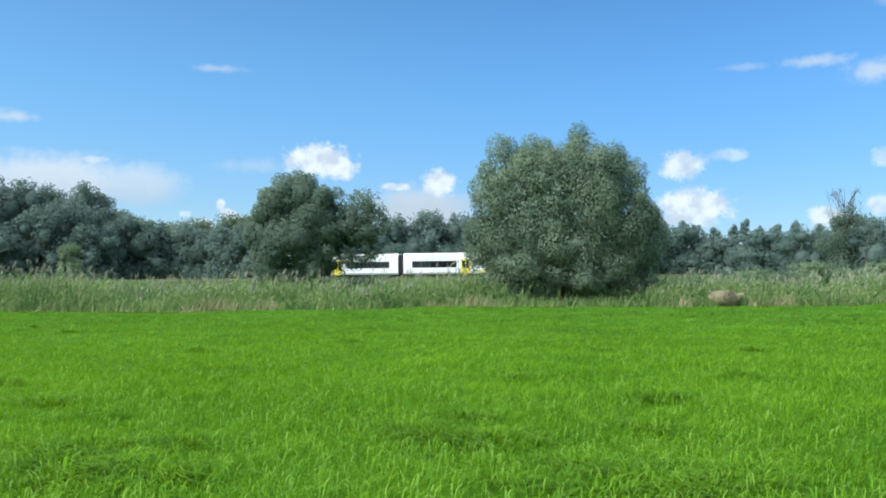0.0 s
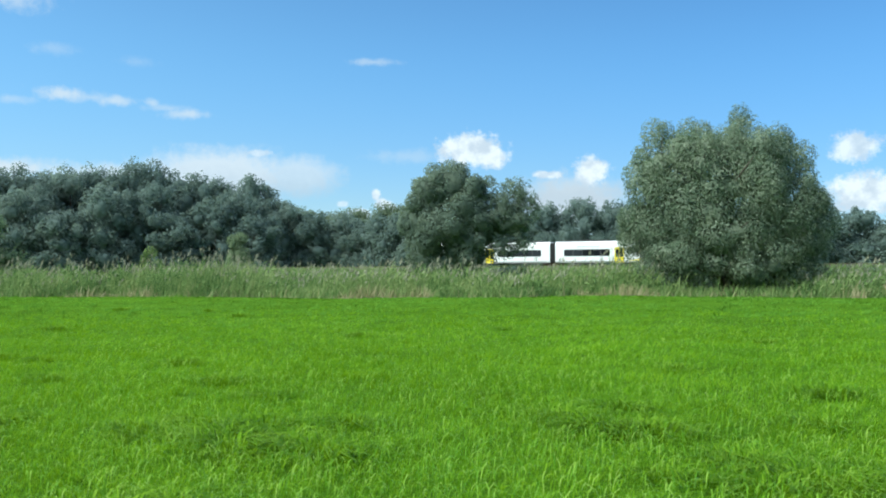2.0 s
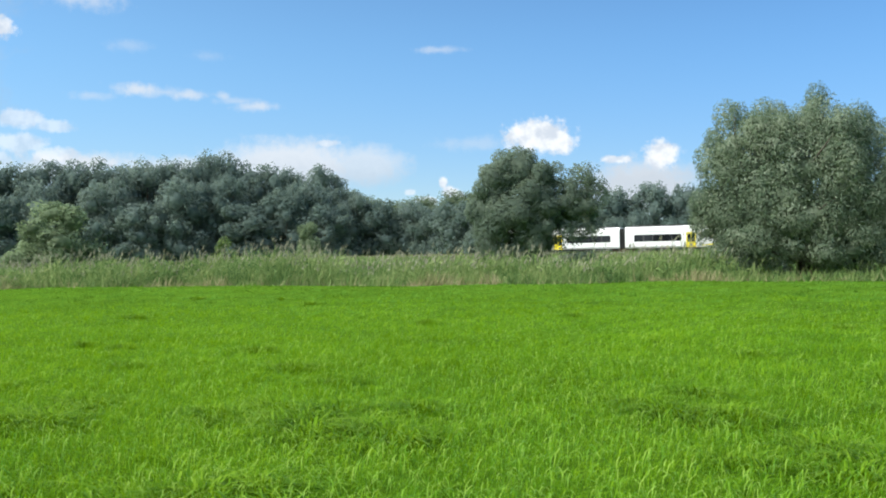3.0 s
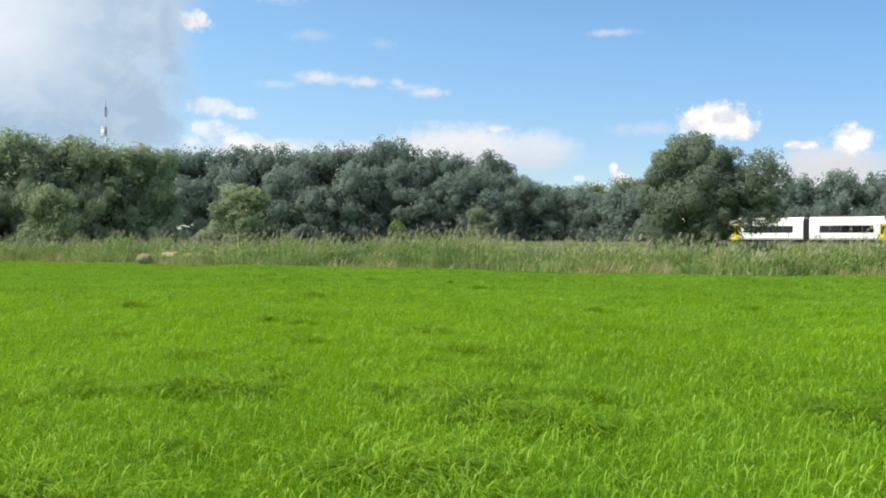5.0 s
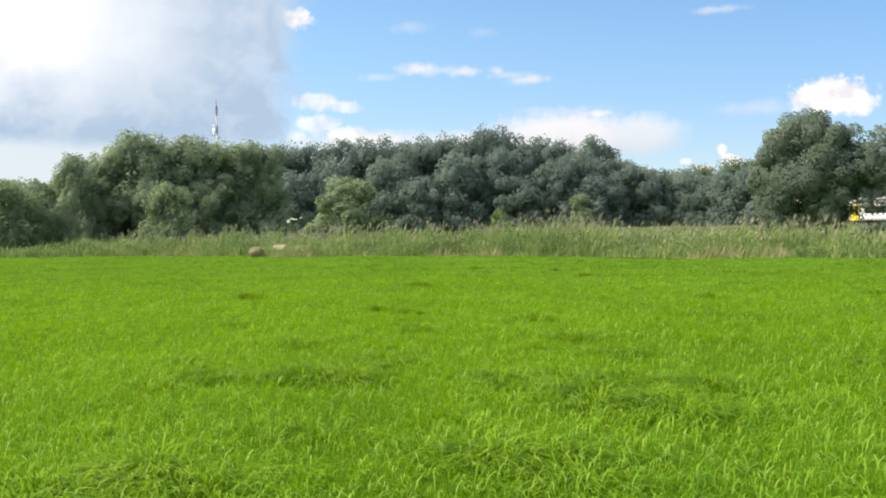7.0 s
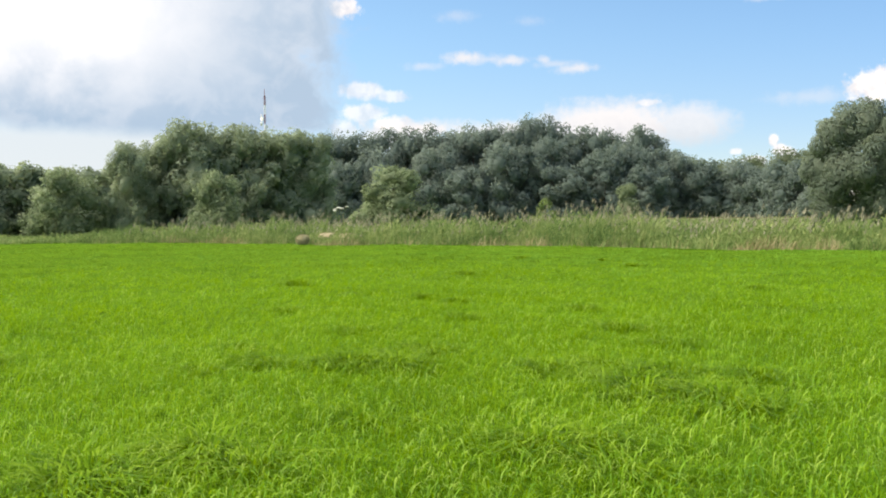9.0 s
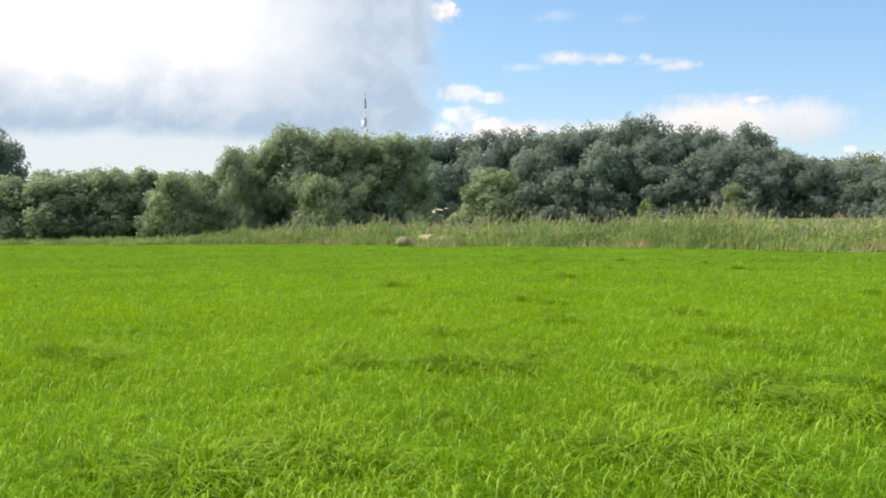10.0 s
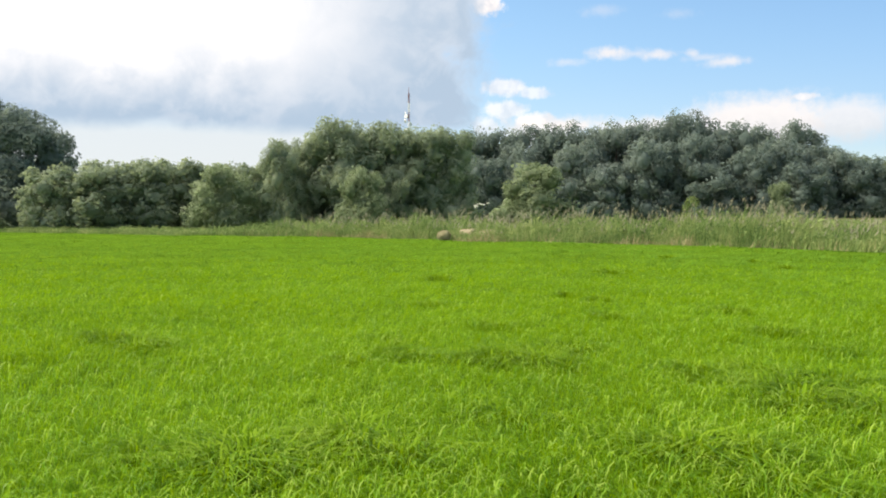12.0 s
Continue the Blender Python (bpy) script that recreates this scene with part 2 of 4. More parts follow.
sleeper_mat = material("concrete", ((0.2, 0.19, 0.18), (0.3, 0.29, 0.27), (0.38, 0.37, 0.35)), 2.0, 20.0, 0.9, bump=0.3)
steel_mat = material("rail_steel", ((0.08, 0.05, 0.035), (0.16, 0.11, 0.08), (0.22, 0.17, 0.13)), 2.0, 20.0, 0.5, metal=0.7)
white_mat = material("white_paint", ((0.68, 0.69, 0.69), (0.78, 0.79, 0.79), (0.83, 0.83, 0.82)), 0.4, 5.0, 0.3)
yellow_mat = material("yellow_paint", ((0.66, 0.53, 0.02), (0.76, 0.63, 0.03), (0.82, 0.7, 0.05)), 0.4, 5.0, 0.32)
glass_mat = material("tinted_glass", ((0.006, 0.007, 0.008), (0.012, 0.014, 0.016), (0.02, 0.022, 0.025)), 0.5, 4.0, 0.07, spec=0.5)
frame_mat = material("dark_underframe", ((0.02, 0.02, 0.02), (0.045, 0.045, 0.045), (0.08, 0.075, 0.07)), 1.0, 9.0, 0.7)
roof_mat = material("grey_roof", ((0.22, 0.23, 0.24), (0.32, 0.33, 0.34), (0.4, 0.41, 0.42)), 0.6, 6.0, 0.55)
rubber_mat = material("rubber", ((0.015, 0.015, 0.015), (0.03, 0.03, 0.03), (0.05, 0.05, 0.05)), 1.0, 9.0, 0.8)
lens_mat = material("lamp_lens", ((0.5, 0.5, 0.48), (0.6, 0.6, 0.58), (0.7, 0.7, 0.68)), 2.0, 20.0, 0.12)
mast_red_mat = material("red_paint", ((0.17, 0.06, 0.055), (0.22, 0.08, 0.075), (0.27, 0.11, 0.1)), 0.5, 4.0, 0.5)


# ---- building helpers ----
def thing(name, place=(0, 0, 0), turn=0.0, label="", category="", group="", kind=""):
    ob = new(name)
    ob.empty_display_size = 0.3
    ob.matrix_basis = pose(*place, 0, 0, turn)
    return tagged(ob, label, category, group, kind)


def finish(name, bm, mat, parent=None, label="", smooth=False):
    mesh = bpy.data.meshes.new(name)
    bm.to_mesh(mesh)
    bm.free()
    mesh.materials.append(mat)
    if smooth:
        mesh.polygons.foreach_set("use_smooth", [True] * len(mesh.polygons))
    ob = new(name, mesh)
    if parent is not None:
        ob.parent = parent
    return tagged(ob, label)


def part(name, bm, mat, parent, label="", smooth=False):
    return finish(name, bm, mat, parent, label, smooth)


def quads(name, verts, mat, parent=None, per=4, faces=None, normals=None):
    """A mesh of many loose faces; verts: pieces x corners x 3, faces: corner numbers within a piece."""
    n, k, _ = verts.shape
    faces = np.array([range(per)] if faces is None else faces)
    mesh = bpy.data.meshes.new(name)
    idx = (np.arange(n)[:, None, None] * k + faces[None]).reshape(-1, faces.shape[1])
    mesh.vertices.add(n * k)
    mesh.vertices.foreach_set("co", verts.astype(np.float32).ravel())
    mesh.loops.add(idx.size)
    mesh.loops.foreach_set("vertex_index", idx.astype(np.int32).ravel())
    mesh.polygons.add(len(idx))
    mesh.polygons.foreach_set("loop_start", np.arange(0, idx.size, faces.shape[1], dtype=np.int32))
    mesh.update(calc_edges=True)
    mesh.validate()
    if normals is not None:
        mesh.normals_split_custom_set_from_vertices(np.repeat(normals, k, 0).tolist())
    mesh.materials.append(mat)
    ob = new(name, mesh)
    if parent is not None:
        ob.parent = parent
    return ob


def box(bm, centre, size, bevel=0.0):
    made = bmesh.ops.create_cube(bm, size=1.0, matrix=Matrix.Translation(centre) @ Matrix.Diagonal((*size, 1)))
    if bevel:
        edges = {e_ for v in made["verts"] for e_ in v.link_edges}
        bmesh.ops.bevel(bm, geom=list(edges), offset=bevel, segments=2, affect="EDGES", profile=0.6)
    return bm


def tube(bm, points, radii, sides=6):
    """A tapered tube along points."""
    rings = []
    for i, (p, r) in enumerate(zip(points, radii)):
        p = Vector(p)
        ahead = (Vector(points[min(i + 1, len(points) - 1)]) - Vector(points[max(i - 1, 0)])).normalized()
        across = ahead.cross(Vector((0.31, 0.95, 0.02))).normalized()
        other = ahead.cross(across)
        rings.append([bm.verts.new(p + r * (math.cos(t) * across + math.sin(t) * other)) for t in np.linspace(0, 2 * math.pi, sides, endpoint=False)])
    for a_, b_ in zip(rings, rings[1:]):
        for i in range(sides):
            bm.faces.new((a_[i], a_[(i + 1) % sides], b_[(i + 1) % sides], b_[i]))
    bm.faces.new(rings[0][::-1]), bm.faces.new(rings[-1])
    return bm


def unit(v):
    return v / np.maximum(np.linalg.norm(v, axis=-1, keepdims=True), 1e-6)


# ---- ground ----
def lay_height(x, y):
    """The meadow's gentle swells, in metres."""
    return 0.05 * np.sin(x * 0.21 + 1.3) * np.sin(y * 0.17 + 0.4) + 0.03 * np.sin(x * 0.53 + y * 0.41)


def build_ground():
    radii = np.concatenate([[0.0], np.arange(1, 60, 1.0), np.geomspace(60, 4900, 50)])
    spokes = 144
    bm = bmesh.new()
    rings = []
    for r in radii:
        if r == 0:
            rings.append([bm.verts.new((0, 0, lay_height(0, 0)))])
            continue
        ring = []
        for t in np.linspace(0, 2 * math.pi, spokes, endpoint=False):
            x, y = r * math.cos(t), r * math.sin(t)
            ring.append(bm.verts.new((x, y, lay_height(x, y) * min(1, max(0, (120 - r) / 40)))))
        rings.append(ring)
    for i in range(spokes):
        bm.faces.new((rings[0][0], rings[1][i], rings[1][(i + 1) % spokes]))
    for a_, b_ in zip(rings[1:], rings[2:]):
        for i in range(spokes):
            bm.faces.new((a_[i], b_[i], b_[(i + 1) % spokes], a_[(i + 1) % spokes]))
    ob = finish("ground", bm, turf_mat, smooth=True)
    tagged(ob, "flat green meadow turf reaching to the horizon", "ground", kind="structure")


build_ground()
rng = np.random.default_rng(7)


def swell(x, y, k=1.0):
    """Soft patchiness between 0 and 1."""
    v = np.sin(x * 0.9 * k + 1.1 * np.sin(y * 0.6 * k)) + np.sin(y * 1.15 * k + 1.3 * np.sin(x * 0.5 * k + 2)) + np.sin((x + y) * 0.37 * k + 0.7)
    return np.clip(0.5 + v / 5, 0, 1)


def reed_front(x):
    """The meadow's far edge, where the reeds begin; it bends towards the viewer in the west."""
    return (46.0 + 0.8 * np.sin(x * 0.23) + 0.5 * np.sin(x * 0.71 + 1) - 8.7 * np.clip((-50 - x) / 21, 0, 1)
            - 4.3 * np.clip((-71 - x) / 22, 0, 1.5))


def scatter(n, r0, r1, az0, az1, power=1.0):
    u = rng.random(n)
    r = (r0 ** (2 - power) + u * (r1 ** (2 - power) - r0 ** (2 - power))) ** (1 / (2 - power))
    t = np.radians(rng.uniform(az0, az1, n))
    return r * np.sin(t) + 0.2, r * np.cos(t) - 0.5


def build_grass(name, n, r0, r1, az0, az1, height, width, power, bend, label, mat=None, per_clump=12, fade_in=0.0, fade_out=0.0):
    """Blades in clumps that lean together; some clumps are taller and darker. The ring thins out over fade_in and fade_out metres."""
    cx, cy = scatter(n // per_clump, r0, r1, az0, az1, power)
    far_off = np.hypot(cx - 0.2, cy + 0.5) + rng.normal(0, 0.3, len(cx))
    stay = np.ones(len(cx))
    if fade_in:
        stay = stay * np.clip((far_off - r0) / fade_in, 0, 1)
    if fade_out:
        stay = stay * np.clip((r1 - far_off) / fade_out, 0, 1)
    stay = rng.random(len(cx)) < stay
    cx, cy = cx[stay], cy[stay]
    clumps = len(cx)
    way = rng.normal(0.0, 1.0, (clumps, 2)) + np.stack([0.6 + 1.2 * (swell(cx, cy, 0.8) - 0.5), 1.6 * (swell(cx + 9, cy - 4, 0.9) - 0.5)], 1)
    size = 0.75 + 0.22 * swell(cx, cy, 1.6) + 0.35 * rng.random(clumps)
    size = np.where(swell(cx + 31, cy - 17, 2.3) > 0.88, size * (1.25 if width < 0.015 else 1.5), size)
    of = np.repeat(np.arange(clumps), per_clump)
    n = len(of)
    spread = 0.03 + width * 2.2
    x, y = cx[of] + rng.normal(0, spread, n), cy[of] + rng.normal(0, spread, n)
    keep = y < reed_front(x) + 0.4
    x, y, of = x[keep], y[keep], of[keep]
    n = len(x)
    z = lay_height(x, y)
    h = height * size[of] * rng.uniform(0.55, 1.15, n)
    w = width * rng.uniform(0.6, 1.3, n)
    lean = unit(way[of] + rng.normal(0, 0.75, (n, 2)))
    amount = bend * h * rng.uniform(0.25, 1.25, n)
    side = np.stack([-lean[:, 1], lean[:, 0], np.zeros(n)], 1) + rng.normal(0, 0.45, (n, 3)) * np.array([1, 1, 0])
    side = unit(side) * (w / 2)[:, None]
    root = np.stack([x, y, z - 0.01], 1)
    mid = root + np.stack([lean[:, 0] * amount * 0.32, lean[:, 1] * amount * 0.32, h * 0.72], 1)
    tip = root + np.stack([lean[:, 0] * amount, lean[:, 1] * amount, h * (1.02 - 0.35 * amount / (bend * h + 1e-6))], 1)
    if r0 > 3 and width < 0.01:
        verts = np.stack([root, mid + side, mid - side, tip], 1)
        faces = [(0, 1, 2), (2, 1, 3)]
    else:
        verts = np.stack([root - side, root + side, tip + side * 0.15, tip - side * 0.15], 1)
        faces = [(0, 1, 2, 3)]
    ob = quads(name, verts, mat or grass_mat, None, len(faces[0]), faces)
    tagged(ob, label, "grass", kind="stuff")


build_grass("near_grass", 225000, 3.6, 18.0, -82, 40, 0.13, 0.0068, 1.0, 1.6, "lush bright green meadow grass with bent blades", per_clump=9, fade_out=10.0)


def build_long_blades(n, r0, r1):
    """Single long blades that arch out of the sward and catch the light."""
    x, y = scatter(n, r0, r1, -80, 38, 1.7)
    z = lay_height(x, y)
    h = rng.uniform(0.1, 0.175, n)
    lean = unit(rng.normal(0, 1, (n, 2)) + np.array([0.5, 0.0]))
    reach = h * rng.uniform(0.4, 1.3, n)
    side = np.stack([-lean[:, 1], lean[:, 0], np.zeros(n)], 1) * rng.uniform(0.0022, 0.0045, n)[:, None]
    root = np.stack([x, y, z], 1)
    at = [root + np.stack([lean[:, 0] * reach * a_, lean[:, 1] * reach * a_, h * b_], 1) for a_, b_ in ((0.0, 0.2), (0.3, 0.84), (0.6, 0.98), (1.0, 0.8))]
    verts = np.stack([at[0], at[1] + side, at[1] - side, at[2] + side * 0.9, at[2] - side * 0.9, at[3]], 1)
    blade_mat = material("long_blade", ((0.1, 0.25, 0.012), (0.18, 0.36, 0.02), (0.31, 0.47, 0.065)), 0.6, 4.0, 0.45, island=1.0, translucent=0.4, spec=0.15)
    tagged(quads("long_grass_blades", verts, blade_mat, None, 3, [(0, 1, 2), (2, 1, 3), (2, 3, 4), (4, 3, 5)]),
           "long pale green grass blades arching over the meadow", "grass", kind="stuff")


build_long_blades(34000, 3.8, 26.0)
build_grass("middle_grass", 200000, 7.5, 36.0, -80, 38, 0.125, 0.0135, 1.35, 1.2, "lush green meadow grass, tufts of darker blades", per_clump=9, fade_in=7.0, fade_out=13.0)
build_grass("far_grass", 160000, 20.0, 86.0, -80, 38, 0.12, 0.036, 1.25, 1.0, "short deep green meadow grass before the reeds", hazy_damp_grass_mat, fade_in=14.0)
build_grass("close_grass", 26000, 0.15, 4.4, -180, 180, 0.13, 0.011, 0.6, 1.2, "lush green meadow grass around the viewpoint")
build_grass("side_grass", 18000, 4.0, 10.0, 38, 280, 0.19, 0.012, 1.0, 0.9, "lush green meadow grass behind the viewpoint")


# ---- reeds along the meadow's edge ----
def build_reeds():
    # a belt from x = -95 to 62, its front at y = 46, lower and thinner to the west
    n = 42000
    x = rng.uniform(-108, 64, n)
    depth = rng.random(n) ** 1.3 * 9.0
    front = reed_front(x)
    y = front + depth
    clear = (np.hypot((x - 9.3) / 1.15, y - 49.8) > 4.0) | (rng.random(n) < 0.12)
    x, y, depth = x[clear], y[clear], depth[clear]
    n = len(x)
    tall = np.interp(x, [-98, -72, -65, -60, -50, -40, -25, -12, 10, 64], [0.55, 0.65, 0.85, 1.4, 1.62, 1.78, 1.92, 1.72, 1.6, 1.5])
    tall = tall * (0.86 + 0.12 * np.sin(x * 1.7 + y * 1.3 + np.sin(x * 0.6)) + 0.1 * np.sin(x * 4.1 + y * 2.3) + 0.2 * np.sin(x * 0.35) * np.sin(x * 0.13 + 1)) * (0.45 + 0.55 * np.clip(depth / 1.8, 0, 1))
    h = tall * rng.uniform(0.65, 1.12, n)
    proud = (rng.random(n) < 0.05) & (depth > 1.0)
    h = np.where(proud, tall * rng.uniform(1.1, 1.32, n), h)
    lean = np.stack([rng.normal(0.12, 0.22, n), rng.normal(0, 0.18, n)], 1) * h[:, None]
    face = rng.uniform(0, np.pi, n)
    w = rng.uniform(0.02, 0.06, n)
    side = np.stack([np.cos(face), np.sin(face), np.zeros(n)], 1) * (w / 2)[:, None]
    root = np.stack([x, y, np.full(n, -0.05)], 1)
    mid = root + np.stack([lean[:, 0] * 0.35, lean[:, 1] * 0.35, h * 0.6], 1)
    tip = root + np.stack([lean[:, 0], lean[:, 1], h], 1)
    verts = np.stack([root - side, root + side, mid + side, mid - side, tip + side * 0.15, tip - side * 0.15], 1)
    ob = quads("reeds", verts, reed_mat, None, 4, [(0, 1, 2, 3), (3, 2, 4, 5)])
    tagged(ob, "belt of tall green reeds and rank grass along the meadow", "reeds", kind="stuff")
    # leaf blades off the stalks
    m = 70000
    pick = rng.integers(0, n, m)
    start = root[pick] + (tip[pick] - root[pick]) * rng.uniform(0.15, 0.85, m)[:, None]
    out = np.stack([rng.normal(0.15, 0.6, m), rng.normal(0, 0.6, m), rng.uniform(0.1, 0.9, m)], 1)
    length = rng.uniform(0.2, 0.5, m) * np.clip(h[pick], 0.4, 1.3)
    end = start + unit(out) * length[:, None]
    across = unit(np.cross(out, rng.normal(size=(m, 3)))) * rng.uniform(0.018, 0.045, m)[:, None]
    middle = (start + end) / 2 + np.array([0, 0, 0.05])
    verts = np.stack([start, middle - across, end, middle + across], 1)
    tagged(quads("reed_leaves", verts, reed_mat), "narrow green leaf blades of the reed belt", "reeds", kind="stuff")
    # brown plumes
    tops = np.nonzero((proud | (rng.random(n) < 0.11)) & (x > -58) & (depth > 0.8))[0]
    k = 5
    at = np.repeat(tip[tops], k, 0) + rng.normal(0, 0.035, (len(tops) * k, 3))
    drop = np.stack([rng.normal(0.06, 0.05, len(at)), rng.normal(0, 0.05, len(at)), rng.uniform(0.1, 0.26, len(at))], 1)
    across = unit(np.cross(drop, rng.normal(size=drop.shape))) * rng.uniform(0.01, 0.024, len(at))[:, None]
    verts = np.stack([at - drop * 0.6, at - across, at + drop, at + across], 1)
    tagged(quads("reed_plumes", verts, plume_mat), "feathery brown plumes on top of the reeds", "reeds", kind="stuff")
    # straw-coloured dry grass along the front
    d = 13000
    x = rng.uniform(-60, 62, d)
    keep = rng.random(d) < (0.1 + 0.85 * (np.sin(x * 0.45 + 0.6 * np.sin(x * 0.17)) > 0.45) * np.clip((x + 30) / 25, 0.55, 1))
    x = x[keep & (np.abs(x - 16.5) > 1.6)]
    d = len(x)
    y = reed_front(x) - 0.75 + rng.random(d) * 1.2
    h = rng.uniform(0.15, 0.8, d) * (0.65 + 0.35 * np.sin(x * 2.3 + np.sin(x * 0.9)))
    tip = np.stack([x + rng.normal(0.1, 0.2, d), y + rng.normal(0, 0.15, d), h], 1)
    root = np.stack([x, y, np.full(d, -0.03)], 1)
    across = np.stack([rng.uniform(0.01, 0.03, d), rng.normal(0, 0.01, d), np.zeros(d)], 1)
    verts = np.stack([root - across, root + across, tip + across * 0.3, tip - across * 0.3], 1)
    # rank green grass between meadow and reeds
    e = 16000
    gx = rng.uniform(-106, 62, e)
    gy = reed_front(gx) - 0.6 + rng.random(e) ** 0.7 * 1.8
    gh = rng.uniform(0.2, 0.62, e)
    groot = np.stack([gx, gy, np.full(e, -0.03)], 1)
    gtip = groot + np.stack([rng.normal(0.08, 0.22, e), rng.normal(0, 0.2, e), gh], 1)
    gside = np.stack([rng.uniform(0.012, 0.035, e), rng.normal(0, 0.012, e), np.zeros(e)], 1)
    tagged(quads("rank_grass", np.stack([groot - gside, groot + gside, gtip + gside * 0.2, gtip - gside * 0.2], 1), reed_mat),
           "rank yellow-green grass between meadow and reeds", "grass", kind="stuff")
    tagged(quads("dry_grass", verts, dry_mat), "dry straw-coloured grass stems at the foot of the reeds", "grass", kind="stuff")


build_reeds()


# ---- trees ----
def crown(name, lobes, n, size, mat, parent, aspect=0.45, droop=0.3, seed=1, gap=0.0, sub=7, far=False):
    """Leaf sprays on the skin of small lobes that sit on larger ones. lobes: x, y, z, rx, ry, rz."""
    r = np.random.default_rng(seed)
    small = []
    for x, y, z, rx, ry, rz in lobes:
        small.append((x, y, z, rx * 0.86, ry * 0.86, rz * 0.86))
        for d in unit(r.normal(size=(sub, 3)) + np.array([0, 0, 0.25])):
            f = r.uniform(0.28, 0.48)
            small.append((x + d[0] * rx * 0.75, y + d[1] * ry * 0.75, z + d[2] * rz * 0.75, rx * f, ry * f, rz * f * 1.1))
    small = np.array(small)
    weight = (small[:, 3] * small[:, 5] + small[:, 4] * small[:, 5] + small[:, 3] * small[:, 4]) ** 0.62
    pick = r.choice(len(small), n, p=weight / weight.sum())
    d = unit(r.normal(size=(n, 3)))
    rad = 1.0 - 0.42 * r.random(n) ** 2.0 + 0.1 * r.random(n) ** 6
    wob = 0.1 * np.sin(d[:, 0] * 7 + pick) * np.sin(d[:, 2] * 8 + pick * 2.1)
    p = small[pick, :3] + small[pick, 3:] * d * (rad + wob)[:, None]
    if gap:
        hole = np.sin(p[:, 0] * 2.1 + seed) * np.sin(p[:, 2] * 2.4 + 1.7) * np.sin(p[:, 1] * 1.7 + 0.5)
        p, d = p[hole < 1 - gap], d[hole < 1 - gap]
    keep = p[:, 2] > 0.1
    p, d = p[keep], d[keep]
    n = len(p)
    facing = unit(d + r.normal(size=(n, 3)) * 0.42 + np.array([0, 0, 0.15]))
    axis = r.normal(size=(n, 3)) + np.array([0.0, 0, -droop])
    axis = unit(axis - facing * np.sum(axis * facing, 1, keepdims=True))
    across = np.cross(facing, axis)
    length = size * r.uniform(0.55, 1.3, n)
    a_, b_ = axis * (length / 2)[:, None], across * (length * aspect / 2)[:, None]
    lift = d * (length * 0.12)[:, None]
    verts = np.stack([p - a_, p - b_ + lift, p + a_, p + b_ + lift], 1)
    middle = np.array([np.mean(small[:, 0]), np.mean(small[:, 1]), np.mean(small[:, 2]) * 0.8])
    soft = unit(d * 1.0 + unit(p - middle) * 0.35 + facing * 0.35)
    if far:
        verts = np.stack([p - a_, p + a_ - b_ + lift, p + a_ + b_ + lift], 1)
        return quads(name, verts, mat, parent, 3, None, soft)
    return quads(name, verts, mat, parent, 4, None, soft)


def dense_heart(lobes, mat, parent, seed, fill=0.53):
    """The close-packed inner foliage of a crown: uneven leafy masses under the outer sprays."""
    r = np.random.default_rng(seed)
    bm = bmesh.new()
    for x, y, z, rx, ry, rz in lobes:
        made = bmesh.ops.create_icosphere(bm, subdivisions=1, radius=1.0)["verts"]
        k = r.uniform(0, 6.28, 3)
        for v in made:
            c = v.co
            f = fill * (1 + 0.16 * math.sin(c.x * 4.1 + k[0]) * math.sin(c.z * 4.7 + k[1]) + 0.1 * math.sin(c.y * 6.3 + k[2]) + r.normal(0, 0.05))
            v.co = Vector((x + c.x * rx * f, y + c.y * ry * f, max(0.0, z + c.z * rz * f)))
    return part("inner_foliage", bm, mat, parent, smooth=True)


def trunk_mesh(parent, h, radius, lobes, seed=1, lean=0.02, name="trunk"):
    r = np.random.default_rng(seed)
    bm = bmesh.new()
    bend = r.normal(0, lean, 2) * h
    spine = [(bend[0] * t * t, bend[1] * t * t, h * t - 0.15) for t in np.linspace(0, 1, 6)]
    tube(bm, spine, [radius * 1.35, radius, radius * 0.85, radius * 0.65, radius * 0.45, radius * 0.2], 9)
    stem = part(name, bm, bark_mat, parent, smooth=True)
    for x, y, z, rx, ry, rz in lobes:
        s = 0.12 + 0.5 * r.random()
        a0 = Vector((bend[0] * s * s, bend[1] * s * s, h * s))
        a1 = Vector((x, y, z))
        if a1.z < a0.z:
            a0 = Vector((0, 0, max(0.2, a1.z * 0.4)))
        m1 = a0.lerp(a1, 0.5) + Vector((r.normal(0, 0.12), r.normal(0, 0.12), 0.12)) * h * 0.1
        bm = bmesh.new()
        tube(bm, [a0, m1, a1, a1 + Vector((r.normal(0, 0.4) * rx, r.normal(0, 0.4) * ry, rz * 0.6))],
             [radius * 0.45, radius * 0.3, radius * 0.16, radius * 0.05], 6)
        part("limb", bm, bark_mat, parent, smooth=True)
    return stem


